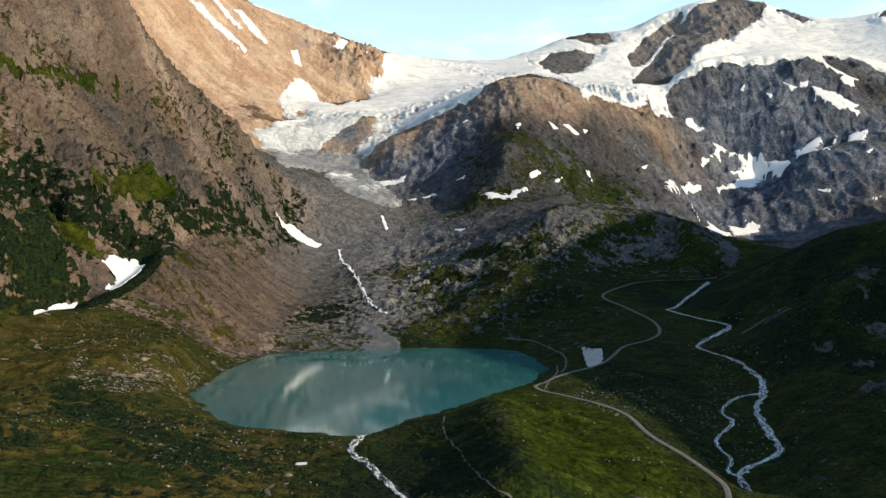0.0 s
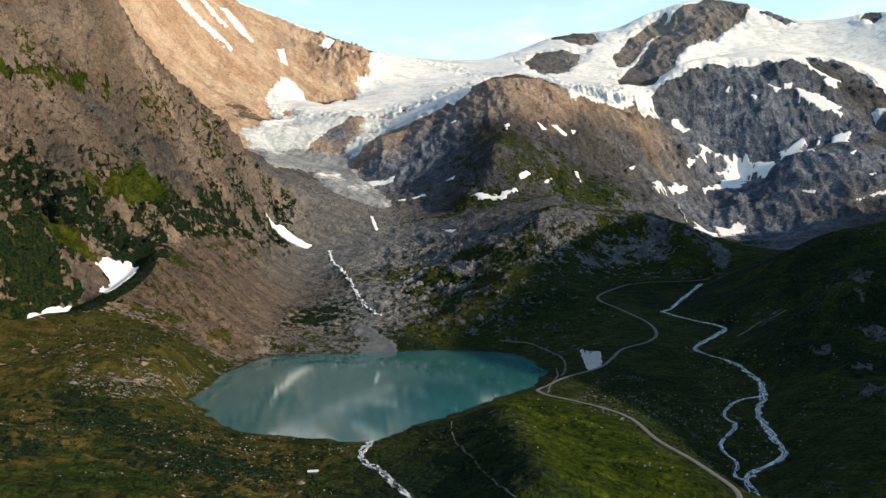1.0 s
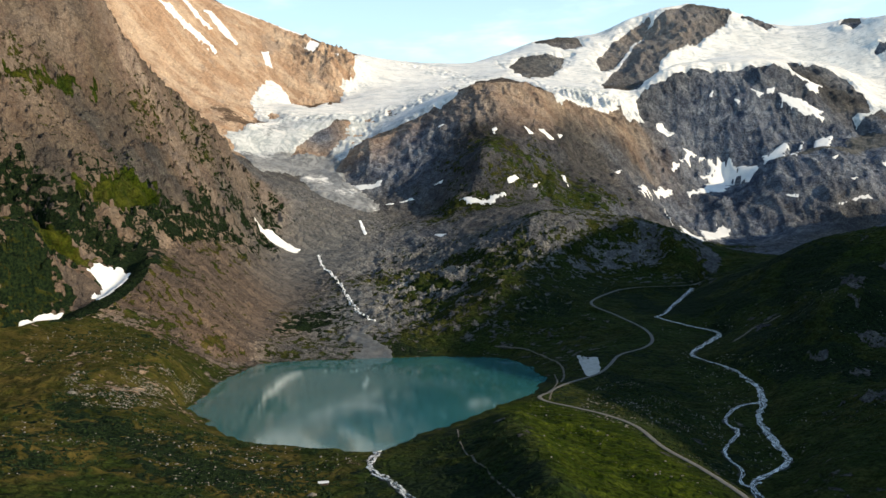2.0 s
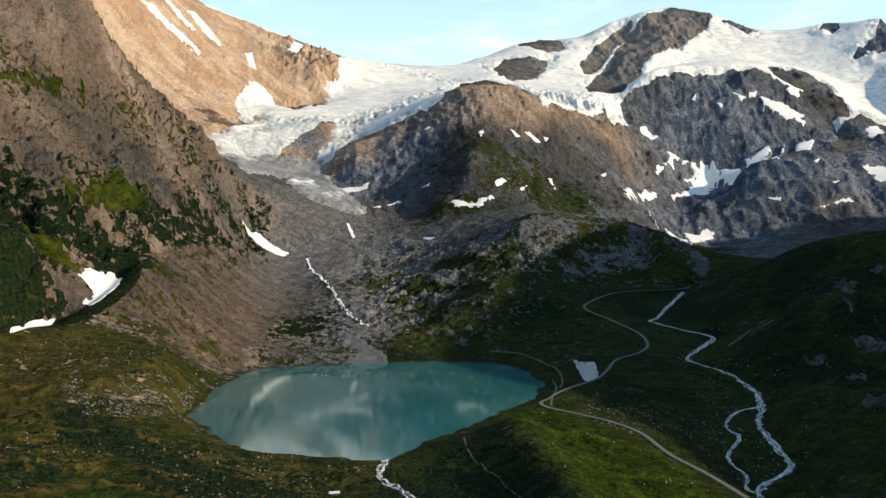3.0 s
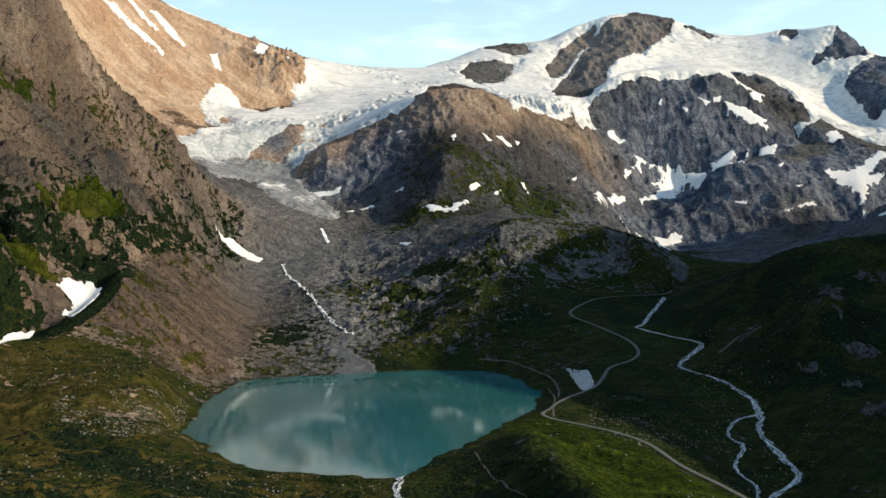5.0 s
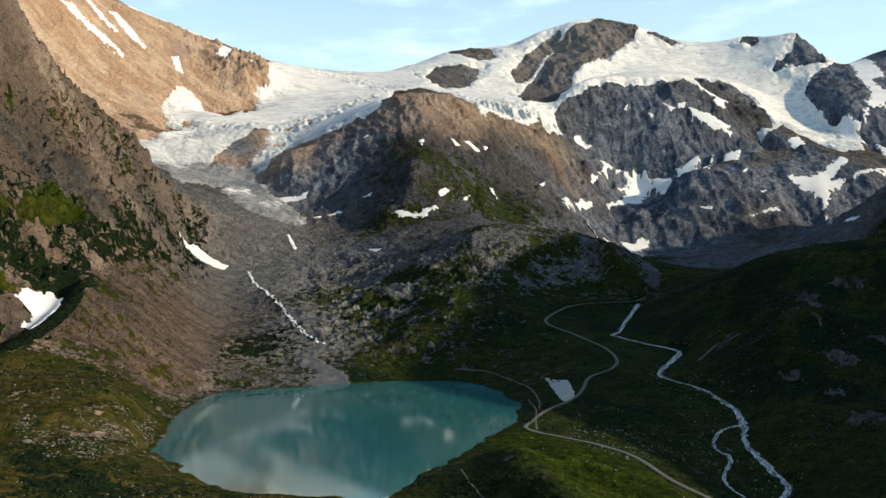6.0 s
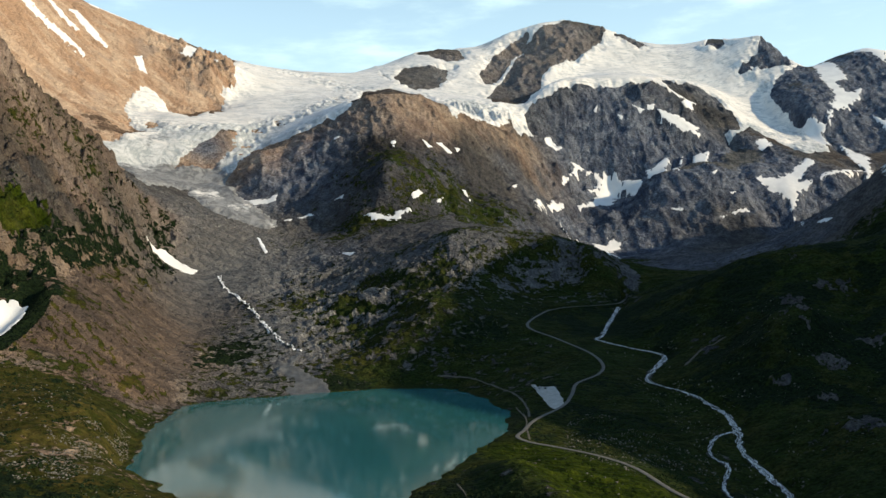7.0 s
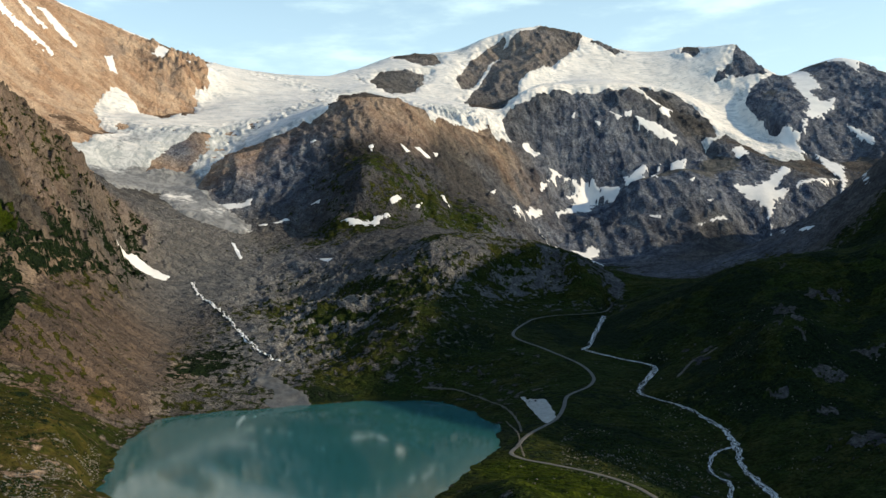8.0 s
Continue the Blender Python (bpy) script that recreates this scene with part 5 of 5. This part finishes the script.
for nm, pts, half, label in (
    ("trail", [(-1, 676, 6), (-2, 625, 10), (4, 577, 11), (15, 508, 12), (24, 459, 16), (34, 447, 12)], 0.5, "narrow trodden footpath over the grassy knoll"),
    ("trail", [(77, 1123, 11), (112, 1096, 10), (130, 1040, 7), (138, 981, 6), (132, 928, 3), (121, 887, 3)], 1.1, "pale footpath along the lake's far shore"),
    ("trail", [(94, 802, 1), (103, 838, 3), (117, 887, 2), (124, 941, 2)], 0.8, "thin footpath beside the lake shore"),
    ("trail", [(348, 998, 26), (387, 1032, 36), (422, 1034, 51)], 1.6, "bare earthy track slanting up the hillside"),
    ("trail", [(-101, 479, 3), (-106, 497, 2), (-104, 507, 1), (-99, 526, -3)], 1.1, "short gravel track curving beside the hut"),
):
    tagged(ribbon(nm, ribbon_data(glide(pts, 3), half, 0.12, 5, 0.35, 5), M_TRAIL), label, "trail", kind="structure")


def torrent(name, pts, half, label, strands, seed, lift=0.25, foam=M_FOAM):
    """A stony bed with strands of white water that part and join."""
    p = glide(pts, 2)
    t = np.gradient(p[:, :2], axis=0)
    t /= np.linalg.norm(t, axis=1)[:, None] + 1e-9
    side = np.stack([t[:, 1], -t[:, 0], 0 * t[:, 0]], -1)
    root = new(name)
    root.location = tuple(p[0])
    tagged(root, label, "stream", kind="structure")
    s = np.arange(len(p)) * 2.0
    obs = [ribbon("bed", ribbon_data(p, half * 0.62, lift, 7, 0.6, seed), M_BED)]
    for k in range(strands):
        off = half * 0.62 * np.sin(s / (17 + 5 * k) + 2.1 * k + 1.5 * vnoise(s / 40, s * 0 + k, seed + 7)) * (0.45 + 0.55 * np.abs(vnoise(s / 60, s * 0, seed + 9 + k)))
        off = off + half * 0.42 * vnoise(s / 7, s * 0 + 3 * k, seed + 31 + k) + half * 0.22 * vnoise(s / 3.2, s * 0 + 5 * k, seed + 41)
        c = p + side * off[:, None]
        obs.append(ribbon("channel", ribbon_data(c, half * (0.19 if k == 0 else 0.13), lift + 0.12 + 0.04 * k, 5, 0.9, seed + 20 + k), foam))
    for o in obs:
        o.parent = root
        o.matrix_parent_inverse = Matrix.Translation(p[0]).inverted()
    return root


torrent("stream", STREAM_LINE, 4.2, "foaming white mountain stream braided over stones", 4, 1)
torrent("stream", BRANCH_LINE, 2.6, "narrow foaming side arm of the mountain stream", 3, 2)
torrent("stream", OUTLET_LINE, 3.9, "white water rushing out of the lake", 3, 3)
torrent("stream", [(-217, 1779, 120), (-204, 1692, 104), (-163, 1535, 82), (-138, 1425, 62), (-114, 1310, 46), (-97, 1275, 38), (-84, 1250, 33)], 4.8, "white meltwater river running down from the glacier", 3, 4, 0.3, M_MELT)
torrent("stream", [(687, 2489, 265), (706, 2440, 240), (693, 2342, 202), (683, 2247, 174)], 3.0, "thin meltwater cascade below a snow patch", 1, 6, 0.3, M_MELT)
WATERFALL = [(-144, 1987), (-138, 1979), (-131, 1948), (-123, 1916), (-127, 1908), (-135, 1939)]
DELTA = [(-90, 1262), (-80, 1250), (-88, 1222), (-100, 1208), (-92, 1180), (-86, 1168), (-70, 1142), (-52, 1103), (-104, 1103), (-106, 1128), (-99, 1142), (-112, 1172), (-124, 1219), (-108, 1206), (-97, 1226)]
PARKING = [(165, 1012), (165, 995), (181, 986), (176, 955), (170, 922), (154, 907), (156, 929), (159, 968)]
for name, pts, mat, thick, label, category in (
    ("waterfall", WATERFALL, M_MELT, 1.2, "white waterfall below the glacier tongue", "waterfall"),
    ("gravel_delta", DELTA, M_SILT, 0.35, "grey silt fan where the river meets the lake", "river delta"),
    ("parking_area", PARKING, M_PARK, 0.35, "pale gravel car park beside the road", "car park"),
):
    d = poly_field(pts) + 1.0 + (5.0 if name == "gravel_delta" else 1.2) * fbm(FX / 11, FY / 11, 4, 120)
    z = FZ + np.clip(d * 0.3, -0.8, thick)
    tagged(sheet(name, z, cells_any(d > -3), mat), label, category, kind="structure")


# ---- loose stones and shrubs ----
def lump(seed, rough=0.35, flat=0.7, cuts=2):
    """An uneven angular block, about 2 m across, that sits on its base."""
    rnd = random.Random(seed)
    bm = bmesh.new()
    bmesh.ops.create_icosphere(bm, subdivisions=cuts, radius=1.0)
    planes = [(Vector((rnd.uniform(-1, 1), rnd.uniform(-1, 1), rnd.uniform(-0.6, 1))).normalized(), rnd.uniform(0.55, 0.85)) for _ in range(7)]
    for v in bm.verts:
        c = v.co.copy()
        for n, h in planes:
            if c.dot(n) > h:
                c -= n * (c.dot(n) - h)
        c *= 1 + rough * noise.noise(c * 1.7 + Vector((seed, 0, 0)))
        v.co = Vector((c.x, c.y * 0.85, c.z * flat))
    me = bpy.data.meshes.new("boulder")
    bm.to_mesh(me)
    bm.free()
    return me


def field_of(pts, count, rnd):
    """Random places inside a plan polygon."""
    p = np.array(pts, float)
    out = []
    while len(out) < count:
        x, y = rnd.uniform(p[:, 0].min(), p[:, 0].max(), 400), rnd.uniform(p[:, 1].min(), p[:, 1].max(), 400)
        ok = inside(x, y, pts)
        out += list(zip(x[ok], y[ok]))
    return out[:count]


STONES = [lump(k, 0.3, 0.62 + 0.08 * (k % 3), 1) for k in range(6)]
for me in STONES:
    me.materials.append(M_STONE)
rng = np.random.default_rng(4)
RUBBLE = [(-345, 777), (-284, 877), (-268, 879), (-266, 980), (-249, 835), (-250, 711), (-296, 697), (-293, 639)]
KNOLL = [(48, 789), (84, 801), (134, 742), (156, 649), (165, 575), (154, 515), (78, 469), (54, 481), (41, 554)]
ROADSIDE = [(110, 760), (170, 640), (200, 560), (215, 640), (240, 760), (200, 900), (150, 860)]
MEADOW = [(-280, 480), (-60, 480), (-70, 620), (-230, 700), (-330, 800), (-340, 560)]
MORAINE = [(-470, 900), (-320, 760), (-280, 900), (-330, 1000), (-420, 1020)]
HILLSIDE = [(300, 640), (420, 600), (560, 900), (480, 1150), (370, 960), (330, 800)]


def boulders(pts, count, lo, hi, label, group):
    places = field_of(pts, count, rng)
    x, y = np.array(places).T
    z, _, lake, way = land(x, y, True)[:4]
    for i in range(count):
        if lake[i] < 3 or way[i] < 2:
            continue
        size = lo * (hi / lo) ** (rng.random() ** 2.2)
        ob = new("boulder", STONES[int(rng.integers(6))])
        ob.matrix_world = Matrix.LocRotScale((x[i], y[i], z[i] + 0.15 * size), Euler((rng.uniform(-0.3, 0.3), rng.uniform(-0.3, 0.3), rng.uniform(0, 6.28))), (size * rng.uniform(0.8, 1.3), size * rng.uniform(0.8, 1.2), size * rng.uniform(0.7, 1.1)))
        tagged(ob, label, "boulder", group)


boulders(RUBBLE, 80, 0.5, 2.2, "pale grey boulder in a field of rubble", "boulders of the rubble field")
boulders(KNOLL, 45, 0.35, 1.3, "small pale boulder lying on green turf", "boulders on the knoll")
boulders(ROADSIDE, 50, 0.4, 1.3, "pale boulder on dark turf beside the road", "boulders beside the road")
boulders(MEADOW, 50, 0.35, 1.3, "pale lichen-covered boulder on the meadow", "boulders on the meadow")
boulders(MORAINE, 30, 0.5, 1.8, "weathered boulder on the grassy moraine slope", "boulders on the moraine")
boulders(HILLSIDE, 35, 0.5, 1.3, "grey boulder among dark hillside shrubs", "boulders on the hillside")
big = new("boulder", STONES[2])
big.matrix_world = Matrix.LocRotScale((-322, 732, float(land(np.array([-322.0]), np.array([732.0]))[0]) + 1.2), Euler((0, 0, 0.6)), (4.6, 3.2, 3.4))
tagged(big, "huge pale boulder at the rubble field's edge", "boulder")


def scatter(name, meshes, places, sizes, mat, label, category, sink):
    """Many small pieces, joined into one mesh."""
    x, y = places.T
    z, _, lake, way = land(x, y, True)[:4]
    ok = (lake > 1.5) & (way > 1.2)
    vs, qs, n = [], [], 0
    shapes = []
    for me in meshes:
        v = np.array([w.co[:] for w in me.vertices])
        shapes.append((v, np.array([p.vertices[:] for p in me.polygons])))
    for i in np.nonzero(ok)[0]:
        v, f = shapes[int(rng.integers(len(shapes)))]
        a, s = rng.uniform(0, 6.28), sizes[i]
        c, d = math.cos(a) * s, math.sin(a) * s
        w = np.stack([c * v[:, 0] - d * v[:, 1] + x[i], d * v[:, 0] + c * v[:, 1] + y[i], v[:, 2] * s * rng.uniform(0.7, 1.2) + z[i] + sink * s], -1)
        vs.append(w)
        qs.append(f + n)
        n += len(v)
    v, f = np.concatenate(vs), np.concatenate(qs)
    me = bpy.data.meshes.new(name)
    me.vertices.add(len(v))
    me.vertices.foreach_set("co", v.ravel().astype(np.float32))
    me.loops.add(len(f) * 3)
    me.loops.foreach_set("vertex_index", f.ravel().astype(np.int32))
    me.polygons.add(len(f))
    me.polygons.foreach_set("loop_start", np.arange(0, len(f) * 3, 3, dtype=np.int32))
    me.update()
    me.materials.append(mat)
    return tagged(new(name, me), label, category, kind="stuff")


def clustered(areas, thresh, seed):
    """Places in the areas, thinned to drifts."""
    out = np.concatenate([np.array(field_of(p, c, rng)) for p, c in areas])
    n = fbm(out[:, 0] / 35, out[:, 1] / 35, 4, seed)
    return out[n > thresh]


SHORE_SCREE = [(-330, 1000), (-260, 900), (-235, 1060), (-170, 1130), (-120, 1250), (-200, 1450), (-300, 1300)]
STREAMSIDE = [(190, 560), (260, 560), (300, 700), (360, 860), (330, 1000), (400, 1100), (300, 1150), (270, 1000), (260, 850)]
CRAGS = [(-60, 1200), (130, 1150), (300, 1280), (420, 1400), (200, 1600), (-50, 1620)]
pl = clustered([(RUBBLE, 6500), (ROADSIDE, 3000), (MEADOW, 2600), (KNOLL, 420), (MORAINE, 1000), (HILLSIDE, 1500), (SHORE_SCREE, 2600), (CRAGS, 2600), (STREAMSIDE, 2200)], 0.08, 130)
scatter("stones", STONES, pl, 0.17 * 8.0 ** (rng.random(len(pl)) ** 2.8), M_STONE, "scattered small pale stones on turf and scree", "stones", 0.2)


def tuft(seed):
    """A low shrub: a cushion of leaning leafy blades with gaps."""
    rnd = random.Random(seed)
    v, f = [], []
    for k in range(16):
        a, r, t = rnd.uniform(0, 6.28), rnd.uniform(0, 0.8), rnd.uniform(0, 6.28)
        x, y = r * math.cos(a), r * math.sin(a)
        h, w = rnd.uniform(0.5, 1.0) * (1.1 - 0.6 * r), rnd.uniform(0.25, 0.45)
        i = len(v)
        v += [(x - w * math.cos(t), y - w * math.sin(t), -0.1), (x + w * math.cos(t), y + w * math.sin(t), -0.1), (x * 1.35 + 0.2 * rnd.uniform(-1, 1), y * 1.35, h), (x - w * math.sin(t), y + w * math.cos(t), 0.15 * h), (x * 1.2, y * 1.2 + 0.1, 0.9 * h)]
        f += [(i, i + 1, i + 2), (i + 3, i + 1, i + 4), (i, i + 3, i + 4)]
    me = bpy.data.meshes.new("tuft")
    me.from_pydata(v, [], f)
    return me


TUFTS = [tuft(k) for k in range(5)]
pl = clustered([(MEADOW, 5200), (RUBBLE, 900), (HILLSIDE, 3800), (ROADSIDE, 1800), ([(-40, 660), (-10, 430), (30, 430), (30, 640)], 1500), (CRAGS, 1500), (MORAINE, 1300)], 0.02, 140)
scatter("shrubs", TUFTS, pl, 0.6 * 3.2 ** (rng.random(len(pl)) ** 1.6), M_SHRUB, "low dark green dwarf shrubs in drifts", "shrubs", 0.0)


# ---- things people put here ----
def part(name, bm, mat, parent, label=""):
    me = bpy.data.meshes.new(name)
    bm.to_mesh(me)
    bm.free()
    me.materials.append(mat)
    ob = new(name, me)
    ob.parent = parent
    return tagged(ob, label)


def block(x0, x1, y0, y1, z0, z1, bevel=0.03):
    bm = bmesh.new()
    bmesh.ops.create_cube(bm, size=1)
    for v in bm.verts:
        v.co = Vector(((x0 + x1) / 2 + v.co.x * (x1 - x0), (y0 + y1) / 2 + v.co.y * (y1 - y0), (z0 + z1) / 2 + v.co.z * (z1 - z0)))
    if bevel:
        bmesh.ops.bevel(bm, geom=bm.edges[:], offset=bevel, segments=1, affect="EDGES")
    return bm


def on_land(x, y, lift=0.0):
    return float(land(np.array([x]), np.array([y]))[0]) + lift


def hut(x, y, turn):
    root = new("hut")
    bm = block(-3.8, 3.8, -1.9, 1.9, -1.0, 2.1)
    top = [bm.verts.new(c) for c in ((-3.78, -1.88, 2.1), (-3.78, 1.88, 2.1), (-3.78, 0, 3.0), (3.78, -1.88, 2.1), (3.78, 1.88, 2.1), (3.78, 0, 3.0))]
    for f in ((0, 1, 2), (3, 5, 4), (0, 2, 5, 3), (1, 4, 5, 2)):
        bm.faces.new([top[k] for k in f])
    part("wall", bm, M_WOOD, root, "dark weathered timber wall")
    for s in (-1, 1):
        bm = bmesh.new()
        pr = [(0, 3.12), (s * 2.5, 2.0), (s * 2.5, 1.88), (0, 3.0)]
        a, b = [bm.verts.new((-4.2, p, q)) for p, q in pr], [bm.verts.new((4.2, p, q)) for p, q in pr]
        bm.faces.new(a), bm.faces.new(b[::-1])
        for k in range(4):
            bm.faces.new((a[k], b[k], b[(k + 1) % 4], a[(k + 1) % 4]))
        bmesh.ops.recalc_face_normals(bm, faces=bm.faces[:])
        part("roof", bm, M_ROOF, root, "pale sheet-metal roof slope")
    part("door", block(-0.4, 0.5, -1.97, -1.90, -0.2, 1.75), M_WOOD, root)
    for c in (-2.4, 2.3):
        w = part("window", block(c - 0.45, c + 0.45, -1.97, -1.90, 0.8, 1.5), M_ROOF, root)
        part("pane", block(c - 0.37, c + 0.37, -1.99, -1.96, 0.87, 1.43, 0), M_GLASS, w)
    root.matrix_world = pose(x, y, on_land(x, y), 0, 0, turn) @ Matrix.Diagonal((0.85, 0.85, 0.85, 1))
    return tagged(root, "small dark timber hut with a pale metal roof", "hut")


hut(-96, 560, 6)
gx, gy = -101, 538
big = new("boulder", STONES[4])
big.matrix_world = Matrix.LocRotScale((gx, gy, on_land(gx, gy, 0.8)), Euler((0, 0, 0.3)), (3.6, 2.6, 2.2))
tagged(big, "large brownish boulder beside the hut", "boulder")


def car(paint):
    root = new("car")
    bm = block(-2.1, 2.1, -0.88, 0.88, 0.32, 0.92, 0.10)
    part("body", bm, paint, root)
    bm = block(-1.5, 1.0, -0.78, 0.78, 0.90, 1.48, 0.05)
    for v in bm.verts:
        if v.co.z > 1.2:
            v.co.x = v.co.x * 0.78 - 0.05
            v.co.y *= 0.86
    part("cabin", bm, M_GLASS, root, "dark tinted windows")
    part("roof", block(-1.15, 0.68, -0.66, 0.66, 1.46, 1.52, 0.02), paint, root)
    for x in (-1.3, 1.3):
        for y in (-0.82, 0.82):
            bm = bmesh.new()
            bmesh.ops.create_cone(bm, cap_ends=True, segments=14, radius1=0.33, radius2=0.33, depth=0.22, matrix=Matrix.Translation((x, y, 0.33)) @ Matrix.Rotation(radians(90), 4, "X"))
            part("wheel", bm, M_TYRE, root)
    return root


fx0, fy0 = 170, 998
for k, paint in enumerate((0, 1, 3, 2)):
    c = car(M_PAINT[paint])
    px, py = fx0 - 9 + 3.0 * k + 0.2 * (k % 2), fy0 - 7 - 6.0 * (k % 2) - 1.2 * k
    c.matrix_world = pose(px, py, on_land(px, py, 0.5), 0, 0, 82 + 5 * k)
    tagged(c, ("white parked car on pale gravel", "grey parked car on pale gravel", "dark parked car on pale gravel", "off-white parked car on pale gravel")[paint], "car", "parked cars")
